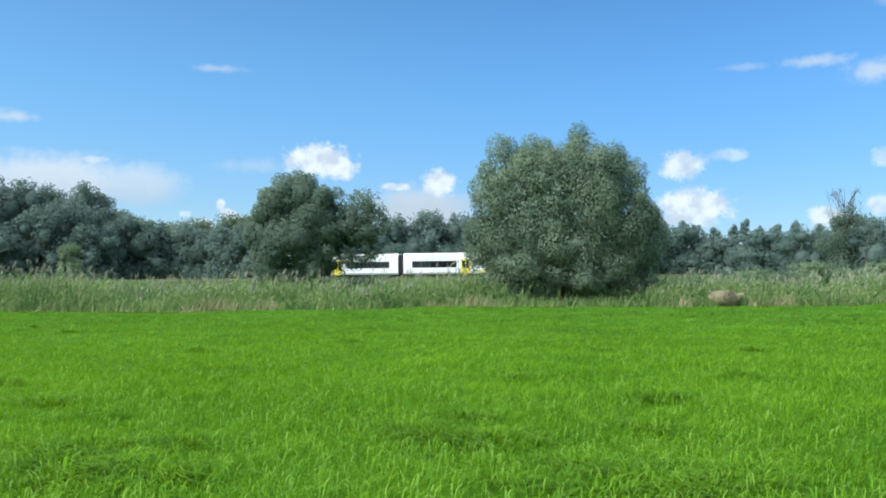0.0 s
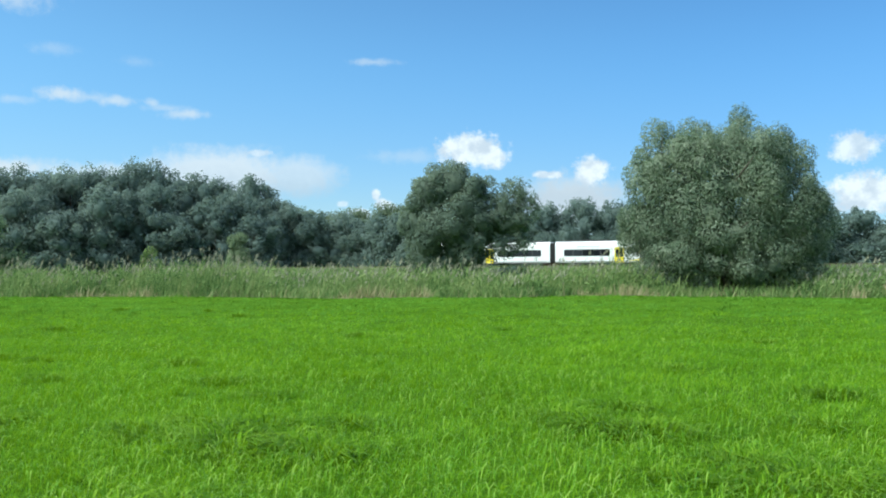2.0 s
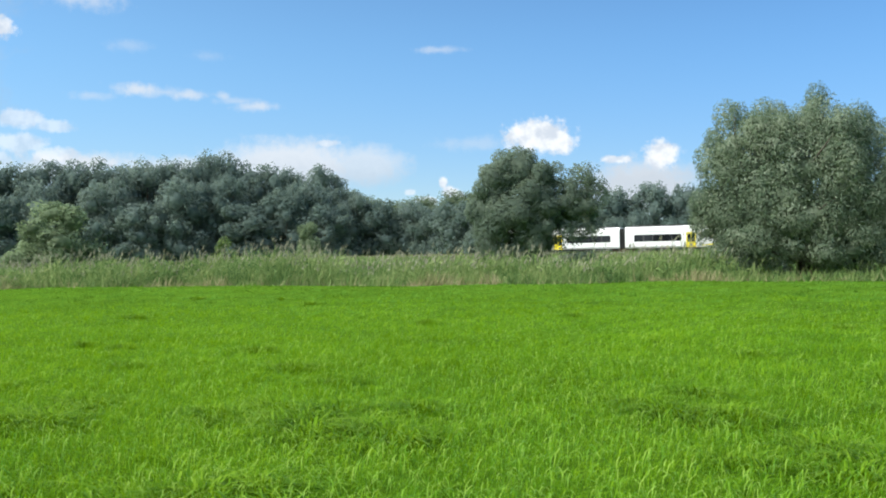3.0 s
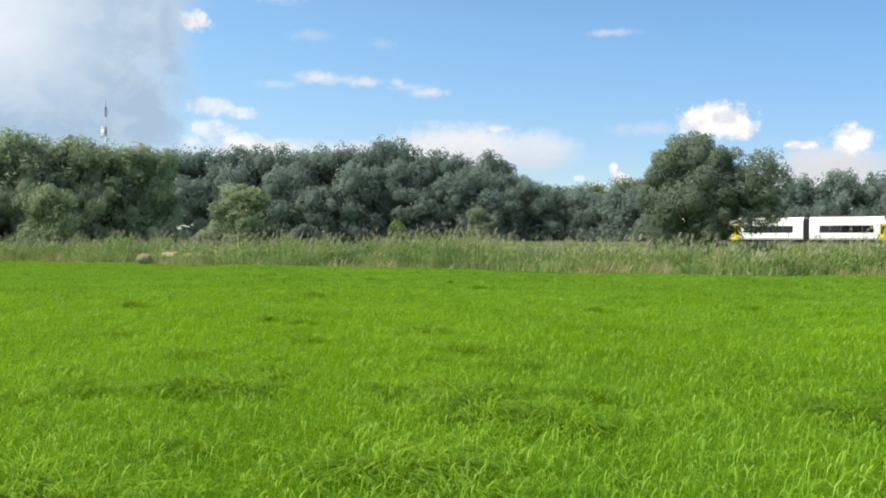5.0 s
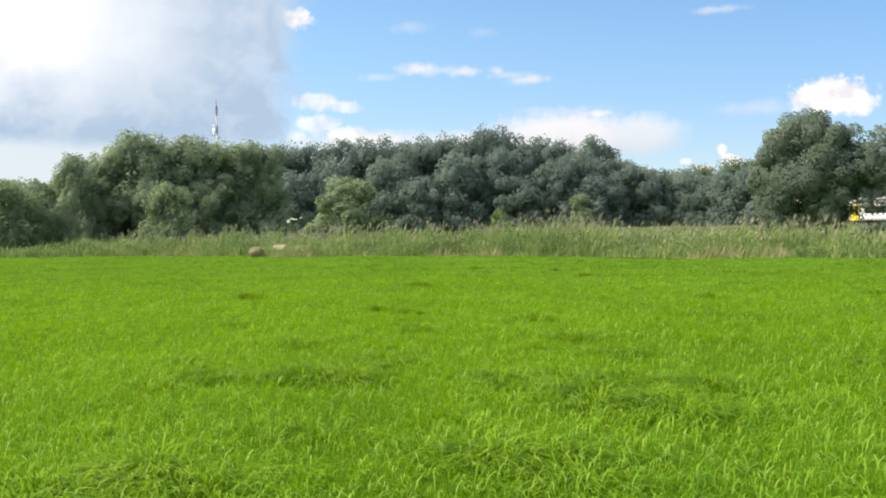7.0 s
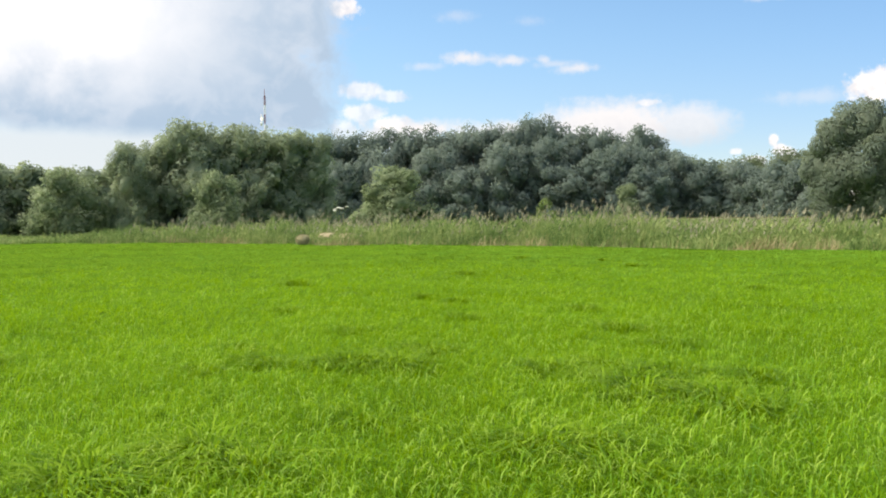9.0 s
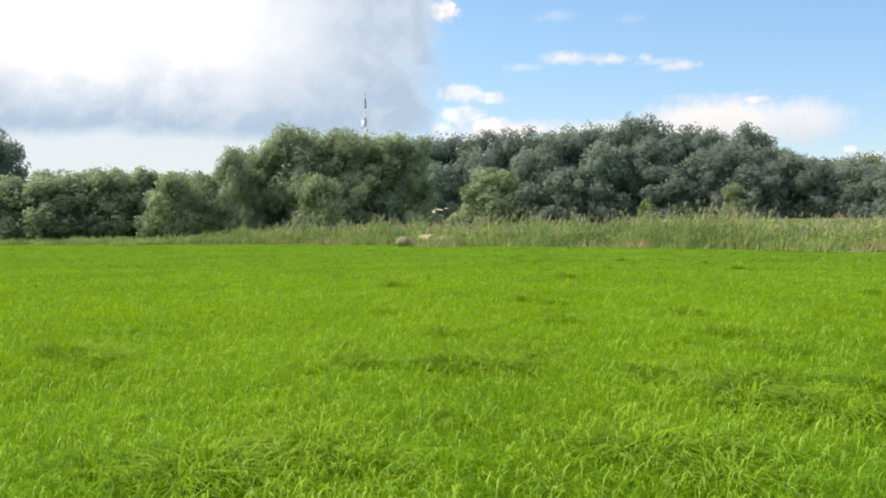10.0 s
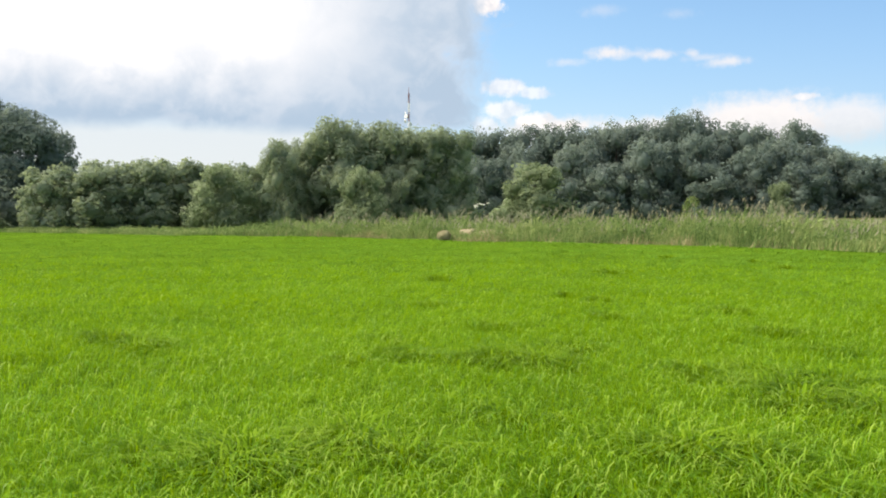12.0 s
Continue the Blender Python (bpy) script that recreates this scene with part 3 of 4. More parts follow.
def random_lobes(h, w, low, count, seed, top=0.34, dome=False):
    """Lobes that fill a rounded crown of that height and width, from low * h upwards, with a skirt of low boughs."""
    r = np.random.default_rng(seed)
    rows = [(0, 0, h * (1 - top * 0.5), w * 0.26, w * 0.26, h * top * 0.5), (0, 0, h * 0.5, w * 0.3, w * 0.3, h * 0.3)]
    for i in range(count):
        t = (i + 0.5) / count
        z = h * (low + (0.93 - low) * t)
        wide = math.sin(math.pi * min(1, 0.24 + 0.62 * t)) ** 0.7
        if dome:
            wide, z = math.sqrt(1 - 0.93 * t * t), h * 0.9 * t
        ang = i * 2.4 + r.uniform(-0.4, 0.4)
        off = w * 0.5 * wide * r.uniform(0.45, 0.72)
        s = w * r.uniform(0.15, 0.24)
        rows.append((off * math.cos(ang), off * math.sin(ang), z * r.uniform(0.92, 1.0), s, s, s * r.uniform(0.9, 1.35)))
    for i in range(6):
        ang = i * 1.05 + r.uniform(-0.3, 0.3)
        s = w * r.uniform(0.17, 0.22)
        rows.append((w * 0.3 * math.cos(ang), w * 0.3 * math.sin(ang), h * 0.1 + s * 0.5, s, s, s * 1.1))
    return [(x, y, min(z, h - rz * 0.95), rx, ry, rz) for x, y, z, rx, ry, rz in rows]


def tree(name, place, h, w, low, count, leaves, size, mat, seed, label, category, group="", droop=0.3, aspect=0.45, thick=None, gap=0.0, dome=False, far=True):
    ob = thing(name, place, 0, label, category, group)
    lobes = random_lobes(h, w, low, count, seed, dome=dome)
    trunk_mesh(ob, h * 0.8, thick or h * 0.016 + 0.05, lobes[2::3], seed)
    dense_heart(lobes, mat, ob, seed)
    crown("crown", lobes, leaves, size, mat, ob, aspect, droop, seed, gap, far=far)
    return ob


def stand(protos, rows, base, seed, wide=1.0):
    """Copies of prototype trees: x, y, height, width each; the prototypes themselves take the first rows."""
    r = np.random.default_rng(seed)
    for i, (x, y, h, w) in enumerate(rows):
        src = protos[i % len(protos)]
        ph, pw = base
        w = w * wide * r.uniform(0.9, 1.15)
        m = pose(x, y, 0, 0, 0, r.uniform(0, 360)) @ Matrix.Diagonal((w / pw, w / pw, h / ph, 1))
        if i < len(protos):
            src.matrix_basis = m
        else:
            copy = src.copy()
            scene.collection.objects.link(copy)
            copy.matrix_basis = m
            for child in src.children:
                c = child.copy()
                scene.collection.objects.link(c)
                c.parent = copy


# the great willow in the reeds
big = thing("willow_tree", (9.3, 50.8, 0), 0, "large bushy grey-green willow rising out of the reeds", "tree")
top_lobes = [(-3.5, 0, 7.7, 1.7, 2.1, 2.0), (-1.7, 0.1, 8.3, 1.5, 2.0, 1.8), (0.95, 0, 8.65, 1.45, 2.0, 1.9), (3.1, 0.2, 7.55, 1.6, 2.0, 1.8),
             (-4.2, 0.1, 5.9, 1.5, 2, 1.9), (4.1, 0, 5.3, 1.5, 2.0, 1.9)]
side_lobes = [(0, -1.6, 5.9, 3.2, 2.0, 2.6), (-2.2, -1.4, 3.5, 2.6, 2.0, 2.2), (2.2, -1.5, 3.6, 2.4, 2.0, 2.2), (-3.6, -0.4, 2.6, 1.7, 1.8, 1.8),
              (3.6, -0.5, 2.8, 1.6, 1.8, 1.7), (-2.4, -2.0, 1.7, 2.2, 1.6, 1.6), (1.9, -2.1, 1.6, 2.3, 1.6, 1.5), (0, -1.4, 2.6, 2.2, 1.6, 1.6),
              (0, 1.8, 6.0, 3.6, 2.0, 3.2)]
inner_lobes = [(-4.6, 0, 3.6, 1.4, 1.8, 1.7), (4.7, 0, 3.6, 1.4, 1.8, 1.8), (4.9, -0.2, 4.6, 1.0, 1.4, 1.2), (-3.7, -0.8, 1.0, 1.7, 1.5, 1.2), (3.9, -0.6, 1.1, 1.6, 1.4, 1.2), (-1.2, -2.2, 4.6, 1.6, 1.2, 1.8), (1.6, -2.3, 5.6, 1.6, 1.2, 2.0),
               (0, 0, 3.4, 4.2, 2.4, 2.8), (-3.0, -1.2, 4.8, 2.0, 1.6, 2.0), (3.0, -1.2, 4.9, 2.0, 1.6, 2.0), (0, -2.3, 3.4, 2.6, 1.2, 1.8),
               (-1.6, -1.6, 7.2, 1.8, 1.4, 1.7), (1.8, -1.5, 7.0, 1.8, 1.4, 1.7)]
big_lobes = top_lobes + side_lobes + inner_lobes
trunk_mesh(big, 6.0, 0.38, big_lobes, 3)
dense_heart(big_lobes, willow_mat, big, 3, 0.3)
crown("crown", big_lobes, 260000, 0.165, willow_mat, big, 0.4, 1.3, 4, 0.0, 9, far=True)

# the round tree with an airy top before the railway
pair = thing("round_tree", (-12.0, 98.7, 0), 0, "dark round tree with a smaller airy crown beside it", "tree")
pair_lobes = [(-0.8, 0, 11.2, 2.9, 3.0, 2.8), (-3.5, 0, 9.3, 2.6, 2.8, 2.7), (-4.5, 0, 6.8, 2.2, 2.6, 2.8), (1.6, 0, 9.4, 2.3, 2.6, 2.5), (2.4, 0, 6.6, 2.8, 3.0, 2.3),
              (-3.8, 0, 4.2, 2.9, 2.8, 2.8), (1.2, -0.8, 4.4, 2.6, 2.8, 3.0), (6.2, 0, 6.9, 2.7, 2.4, 1.9), (-0.4, -1.5, 6.8, 3.4, 2.6, 3.2), (-1.2, 0, 2.2, 4.2, 2.5, 1.9), (6.0, 0, 0.8, 3.0, 2.4, 0.9)]
airy_lobes = [(6.7, 0, 10.3, 2.3, 2.2, 2.0), (4.0, 0, 10.4, 2.0, 1.8, 1.7), (8.3, 0, 8.4, 1.6, 1.8, 2.0), (5.6, 0, 8.6, 1.8, 1.6, 1.3), (3.2, 0, 8.8, 1.8, 1.8, 1.6),
              (4.6, 0, 3.6, 2.2, 2.0, 1.8), (7.6, 0, 4.4, 1.5, 1.5, 1.3)]
trunk_mesh(pair, 11.0, 0.3, pair_lobes[1:], 5)
trunk_mesh(pair, 9.5, 0.22, airy_lobes, 6, 0.05, "side_trunk")
round_leaf_mat = material("round_tree_leaf", ((0.086, 0.128, 0.1), (0.15, 0.205, 0.155), (0.225, 0.28, 0.205)), 0.3, 1.5, 0.65, island=0.5,
                          translucent=0.5, through_colour=(0.23, 0.29, 0.18), spec=0.15, gaps=0.1)
dense_heart(pair_lobes, round_leaf_mat, pair, 5, 0.56)
crown("crown", pair_lobes, 105000, 0.27, round_leaf_mat, pair, 0.65, 0.4, 6, 0.0, 9, far=True)
crown("airy_crown", airy_lobes, 13000, 0.26, round_leaf_mat, pair, 0.6, 0.3, 7, 0.55, 6)

# woodland behind the railway
wood_rows = [(-133, 155, 22.6, 12.5), (-126.4, 160.7, 23.2, 12), (-119, 166, 23.3, 11.5), (-112.6, 170.6, 23.8, 12), (-105.9, 174.8, 24.4, 12), (-99, 178.8, 24.8, 11.5),
             (-92.6, 182.2, 26.0, 10.5), (-86, 185.4, 24.3, 11), (-79.5, 188.3, 22.9, 11.5), (-71.2, 191.4, 23.0, 10), (-140, 148, 21.5, 12), (-147, 141, 20.5, 12),
             (-66.5, 190, 18.2, 9), (-62.2, 189.4, 16.5, 9), (-82, 198, 21.5, 12), (-96, 192, 22.5, 12), (-110, 186, 21.5, 12),
             (-123, 177, 21.5, 12), (-136, 165, 20, 12), (-154, 133, 18, 12)]
woods = [tree("woodland_tree", (0, 0, 0), 22.0, 16.5, 0.05, 18, 16000, 0.54, hazy_wood_leaf_mat, 20 + i,
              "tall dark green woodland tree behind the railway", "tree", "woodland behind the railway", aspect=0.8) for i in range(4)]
stand(woods, wood_rows, (22.0, 16.5), 3, 1.4)
front_rows = [(-92.9, 167, 18.5, 10.5), (-82, 171.7, 13.4, 10.5), (-74.3, 176.2, 17, 10), (-65.3, 177.8, 13.2, 10.5), (-100.3, 160.6, 14.0, 10), (-107, 160, 18.4, 10),
              (-114, 152, 13, 10), (-87, 173, 20, 9), (-70, 181, 18.5, 9), (-119, 156, 18, 10), (-56.9, 191, 14.8, 9.5), (-50, 192.8, 14.2, 9.5), (-122, 147, 15, 10), (-45, 190, 13, 9)]
fronts = [tree("woodland_edge_tree", (0, 0, 0), 15.0, 13.0, 0.06, 14, 12500, 0.48, hazy_wood_leaf_mat, 40 + i,
               "shorter dark green tree at the edge of the woodland", "tree", "woodland edge", aspect=0.8) for i in range(3)]
stand(fronts, front_rows, (15.0, 13.0), 4, 1.3)
mid_rows = [(-3.5, 164.5, 13.2, 9), (3.2, 164.5, 14.8, 8.5), (9.6, 164.3, 14.2, 9), (16.5, 164, 13.6, 9.5), (25, 166, 13, 10), (34, 168, 13.2, 10),
            (43, 172, 13, 10.5), (54.4, 176.5, 12.3, 11), (61.7, 174, 10.4, 10.5), (69.8, 171, 10.6, 11), (77, 168, 10.3, 10), (84.5, 164.7, 13.2, 10),
            (-11, 168, 13.5, 10), (-20, 172, 13, 10), (-29, 176, 13, 10), (-37, 182, 13.2, 10)]
mids = [tree("embankment_tree", (0, 0, 0), 13.0, 12.0, 0.05, 14, 11500, 0.46, hazy_wood_leaf_mat, 60 + i,
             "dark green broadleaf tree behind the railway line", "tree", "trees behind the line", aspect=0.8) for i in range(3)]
stand(mids, mid_rows, (13.0, 12.0), 5, 1.25)
hill_rows = [(-77.4, 226.6, 20.2, 12), (-70.9, 228.7, 18.5, 12), (-64, 230.7, 17.4, 12), (-57, 232.5, 18.5, 12), (-48.7, 234.5, 19.7, 12), (-42.8, 235.6, 20.2, 12),
             (-34, 237, 19.5, 12), (-25, 238, 18.5, 12)]
hills = [tree("hill_tree", (0, 0, 0), 18.5, 15.5, 0.06, 14, 9500, 0.5, slope_leaf_mat, 70 + i,
              "distant mid-green tree on the wooded slope", "tree", "trees on the far slope", aspect=0.8) for i in range(2)]
stand(hills, hill_rows, (18.5, 15.5), 6, 1.3)

thicket_rows = [(46.4, 101.6, 7.5, 6.5), (51, 95.2, 8.1, 8), (57, 92, 8.0, 9), (41, 106, 5, 6), (63, 96, 7.5, 8), (0.5, 155.5, 9.0, 5.5), (6, 155.4, 8.0, 5), (-3.4, 155.5, 8.0, 5), (36, 150, 5.5, 6), (27, 151, 5, 6)]
bramble_rows = [(20.5, 72, 1.4, 5), (24, 71, 1.5, 6), (28, 70, 2.2, 7), (33, 69, 2.8, 7), (38.5, 68, 2.8, 7)]
thickets = [tree("thicket", (0, 0, 0), 7.5, 7.5, 0.02, 9, 9000, 0.32, hazy_wood_leaf_mat, 110 + i,
                 "dark green thicket beside the railway embankment", "bush", "thickets by the railway", 0.2, 0.45) for i in range(2)]
stand(thickets, thicket_rows, (7.5, 7.5), 10)
brambles = [tree("bramble_bush", (0, 0, 0), 2.6, 6.0, 0.02, 9, 5000, 0.22, fresh_leaf_mat, 130 + i,
                 "low olive green bramble behind the reeds", "bush", "brambles behind the reeds", 0.2, 0.5, dome=True) for i in range(2)]
stand(brambles, bramble_rows, (2.6, 6.0), 11)

# willows and bushes in the west
willow_rows = [(-69.6, 59.4, 11.7, 10), (-65.8, 63.4, 11.4, 7.5), (-61.6, 67.4, 11.1, 8), (-70, 52.6, 9.2, 6.2), (-71.6, 56.4, 9.6, 6), (-66, 71, 10.5, 9), (-63.5, 62, 7, 7), (-67.8, 61.2, 11.5, 8.5), (-63.8, 65.6, 11.0, 8), (-66.5, 57.5, 6.5, 6)]
field_willow_mat = material("field_willow_leaf", ((0.135, 0.195, 0.14), (0.22, 0.295, 0.205), (0.34, 0.42, 0.29)), 0.4, 2.0, 0.65, island=0.5, per_object=0.25,
                            translucent=0.5, through_colour=(0.28, 0.35, 0.17), spec=0.15, gaps=0.1)
willows = [tree("field_willow", (0, 0, 0), 11.0, 8.5, 0.04, 14, 26000, 0.28, field_willow_mat, 80 + i,
                "grey-green willow at the far edge of the meadow", "tree", "willows by the meadow", 0.5, 0.6) for i in range(3)]
stand(willows, willow_rows, (11.0, 8.5), 7)
bush_rows = [(-65.2, 168, 9.0, 7.0), (-110.5, 44.2, 6.5, 10.4), (-109, 33.8, 6.5, 10.4), (-62.3, 84, 8.2, 11.5), (-60.4, 54.6, 6.3, 6.2), (-73.4, 47.7, 6.8, 8.0), 
             (-95.7, 32.1, 4.5, 9.1)]
bushes = [tree("bush", (0, 0, 0), 7.0, 7.0, 0.02, 9, 9000, 0.29, fresh_leaf_mat, 90 + i,
               "rounded light green bush with leaves down to the ground", "bush", "bushes", 0.2, 0.65, dome=True) for i in range(3)]
stand(bushes, bush_rows, (7.0, 7.0), 8)
west_rows = [(-85, 41.4, 6.7, 7), (-83.7, 44.5, 7.2, 7), (-82.4, 47.5, 7.6, 7), (-80.6, 51, 7.2, 7), (-88, 38, 6.6, 7), (-148.6, 81.6, 12.2, 11), (-145.5, 88.5, 11.7, 11),
             (-142, 95, 11.9, 11), (-138, 101, 12.6, 11), (-152, 74, 12, 11), (-155, 66, 11.6, 11), (-134, 108, 12.5, 11), (-158, 58, 11.5, 11), (-160, 48, 11.5, 11), (-130, 115, 13, 11)]
wests = [tree("hedgerow_tree", (0, 0, 0), 9.0, 8.5, 0.03, 13, 9500, 0.4, field_willow_mat, 100 + i,
              "mid-green hedgerow tree beyond the meadow", "tree", "hedgerow in the west", aspect=0.75) for i in range(3)]
stand(wests, west_rows, (9.0, 8.5), 9, 1.2)
west = thing("old_oak", (-103.4, 39.4, 0), 0, "broad dark tree with an uneven crown at the meadow corner", "tree")
west_lobes = [(0, 0, 8.2, 4.0, 4.0, 2.6), (1.8, 3.0, 6.4, 2.6, 2.6, 2.6), (-2.6, -2.5, 7.5, 3.4, 3.2, 3), (0.5, -1, 4.2, 4.4, 4.4, 2.6), (2, 2, 3.2, 3, 3, 2.4), (-2, -4, 3.6, 3.4, 3.4, 2.8),
              (-5.0, -4.2, 11.6, 2.8, 3.2, 3.1), (0, 4.6, 5.4, 1.5, 1.6, 1.7), (1, 0, 1.7, 5, 5, 1.5), (-2.5, -1.0, 9.8, 3.0, 3.0, 2.2), (1.5, 2.0, 1.3, 3.6, 3.6, 1.5), (-2, -3, 1.4, 4.4, 4.4, 1.6), (2.5, -1.5, 1.2, 3.2, 3.2, 1.3)]
west_lobes = [tuple(1.3 * v for v in lobe) for lobe in west_lobes]
trunk_mesh(west, 11.7, 0.5, west_lobes, 12)
dense_heart(west_lobes, hazy_wood_leaf_mat, west, 12, 0.5)
crown("crown", west_lobes, 52000, 0.42, hazy_wood_leaf_mat, west, 0.65, 0.3, 13, 0.12, far=True)


def bare_tree(place, h, seed):
    ob = thing("half_bare_tree", place, 0, "half-dead grey-green tree, thin bare twigs above its leaves", "tree")
    r = np.random.default_rng(seed)
    bm = bmesh.new()
    tube(bm, [(0, 0, -0.1), (0.1, 0, h * 0.3), (0, 0.1, h * 0.55), (0.1, 0, h * 0.97)], [0.2, 0.15, 0.09, 0.012], 8)
    part("trunk", bm, bark_mat, ob, smooth=True)
    for i in range(34):
        s = r.uniform(0.3, 0.82)
        ang = r.uniform(0, 6.28)
        reach = r.uniform(0.14, 0.28) * h
        a0 = Vector((0, 0, h * s))
        a1 = a0 + Vector((math.cos(ang) * reach * 0.42, math.sin(ang) * reach * 0.42, reach * 0.7))
        a2 = a1 + Vector((math.cos(ang) * reach * 0.2, math.sin(ang) * reach * 0.2, min(reach * 0.9, h * r.uniform(0.86, 1.0) - a1.z)))
        bm = bmesh.new()
        tube(bm, [a0, a1, a2], [0.034, 0.02, 0.006], 5)
        for j in range(9):
            f = r.uniform(0.15, 0.95)
            b0 = a0.lerp(a1, f) if j % 3 == 0 else a1.lerp(a2, f)
            tube(bm, [b0, b0 + Vector((r.normal(0, 0.35), r.normal(0, 0.35), r.uniform(0.3, 0.9)))], [0.013, 0.004], 4)
        part("branch", bm, bark_mat, ob, smooth=True)
    lobes = [(0, 0, h * 0.3, 2.8, 2.6, 2.6), (-1.3, 0, h * 0.5, 2.3, 2.0, 2.1), (1.1, 0.1, h * 0.56, 2.0, 1.8, 2.0), (0, 0, h * 0.7, 1.6, 1.5, 1.7), (2.2, 0, h * 0.38, 2.0, 1.9, 2.2)]
    crown("crown", lobes, 9500, 0.23, round_leaf_mat, ob, 0.6, 0.2, seed, 0.2, far=True)


bare_tree((49.0, 96.5, 0), 11.7, 5)
sap = thing("sapling", (-26.6, 53.2, 0), 0, "young light green sapling standing among the reeds", "tree")
sap_lobes = [(0, 0, 2.65, 0.4, 0.4, 0.55), (-0.4, 0, 1.9, 0.55, 0.5, 0.55), (0.45, 0.1, 1.8, 0.55, 0.5, 0.55), (0, -0.1, 1.3, 0.6, 0.5, 0.5)]
sap_mat = material("sapling_leaf", ((0.09, 0.145, 0.055), (0.155, 0.225, 0.085), (0.25, 0.315, 0.14)), 1.0, 4.0, 0.6, island=0.6, translucent=0.5, through_colour=(0.25, 0.36, 0.1), spec=0.15, gaps=0.2)
trunk_mesh(sap, 2.7, 0.035, sap_lobes, 2)
crown("crown", sap_lobes, 900, 0.2, sap_mat, sap, 0.5, 0.2, 3, 0.15, 4)


# dark pines on the skyline
pine_rows = [(300 * math.sin(radians(k)), 300 * math.cos(radians(k)), 19.0 + 1.6 * math.sin(k * 5.1), 6.5) for k in (16.2, 17.4, 18.1, 19.3, 20.4, 21.1, 22.0, 22.9, 24.0, 25.4)]
pines = []
for i in range(2):
    pine = thing("pine_tree", (0, 0, 0), 0, "distant dark pine on the skyline", "tree", "pines on the skyline")
    pine_lobes = [(0, 0, 16.5, 1.6, 1.6, 2.2), (0.8, 0.3, 14.2, 2.0, 2.0, 1.7), (-0.9, -0.4, 12.4, 2.2, 2.2, 1.6), (0.3, 0.9, 10.4, 2.4, 2.4, 1.5), (0, 0, 7.5, 2.6, 2.6, 2.2), (0, 0, 4.0, 3.0, 3.0, 2.6)]
    trunk_mesh(pine, 17.0, 0.22, pine_lobes[1:4], 140 + i)
    crown("crown", pine_lobes, 3200, 0.8, hazy_wood_leaf_mat, pine, 0.45, 0.1, 141 + i)
    pines.append(pine)
stand(pines, pine_rows, (18.6, 6.0), 12)


def far_woods():
    r = np.random.default_rng(33)
    n = 26000
    az = np.radians(r.uniform(-100, 60, n))
    dist = r.uniform(300, 345, n)
    top = 11.5 + 2.0 * np.sin(az * 31) + 1.3 * np.sin(az * 77 + 1) + 0.9 * np.sin(az * 153)
    z = top * (1 - r.random(n) ** 1.6 * 0.95)
    p = np.stack([dist * np.sin(az), dist * np.cos(az), z], 1)
    a_ = unit(r.normal(size=(n, 3))) * r.uniform(0.7, 1.5, n)[:, None]
    b_ = unit(np.cross(a_, r.normal(size=(n, 3)))) * r.uniform(0.4, 1.0, n)[:, None]
    tagged(quads("far_woods", np.stack([p - a_, p - b_, p + a_, p + b_], 1), hazy_wood_leaf_mat), "distant dark green belt of woods on the skyline", "woods", kind="stuff")


far_woods()


# ---- railway ----
RAIL_TURN = math.degrees(math.atan2(-0.26, 1.0))
RAIL_MID = (-4.5, 141 + 0.26 * 4.5)
RAIL_TOP = 2.02
TRAIN_ALONG = 3.0                    # the railcar's middle along the line


def build_railway():
    bank = thing("railway_embankment", (*RAIL_MID, 0), RAIL_TURN, "low grassy railway embankment with a ballast bed", "embankment", kind="structure")
    half = 260
    bm = bmesh.new()
    profile = [(-7.5, -0.1), (-3.4, 1.35), (3.4, 1.35), (7.5, -0.1)]
    rows = []
    for x in np.linspace(-half, half, 105):
        rows.append([bm.verts.new((x, y + 0.25 * math.sin(x * 0.3 + y), z + (0.06 * math.sin(x * 0.7 + y * 2) if abs(y) > 3.5 else 0))) for y, z in profile])
    for a_, b_ in zip(rows, rows[1:]):
        for i in range(3):
            bm.faces.new((a_[i], b_[i], b_[i + 1], a_[i + 1]))
    part("bank", bm, bank_mat, bank)
    bm = bmesh.new()
    ends = [[bm.verts.new((x, y, z)) for y, z in ((-2.7, 1.3), (-1.7, 1.72), (1.7, 1.72), (2.7, 1.3))] for x in (-half, half)]
    for i in range(3):
        bm.faces.new((ends[0][i], ends[1][i], ends[1][i + 1], ends[0][i + 1]))
    part("ballast", bm, ballast_mat, bank)
    track = thing("railway_track", (*RAIL_MID, 0), RAIL_TURN, "single railway track on concrete sleepers", "track", kind="structure")
    for y in (-0.75, 0.75):
        bm = bmesh.new()
        box(bm, (0, y, RAIL_TOP - 0.02), (2 * half, 0.07, 0.04))
        box(bm, (0, y, RAIL_TOP - 0.09), (2 * half, 0.02, 0.11))
        box(bm, (0, y, RAIL_TOP - 0.15), (2 * half, 0.14, 0.02))
        part("rail", bm, steel_mat, track)
    first = None
    for i in range(230):
        x = -72 + i * 0.62
        if first is None:
            bm = bmesh.new()
            box(bm, (0, 0, 0), (0.26, 2.5, 0.18), 0.03)
            first = part("sleeper", bm, sleeper_mat, track)
            first.location = (x, 0, RAIL_TOP - 0.25)
        else:
            s = first.copy()
            scene.collection.objects.link(s)
            s.location = (x, 0, RAIL_TOP - 0.25)


build_railway()


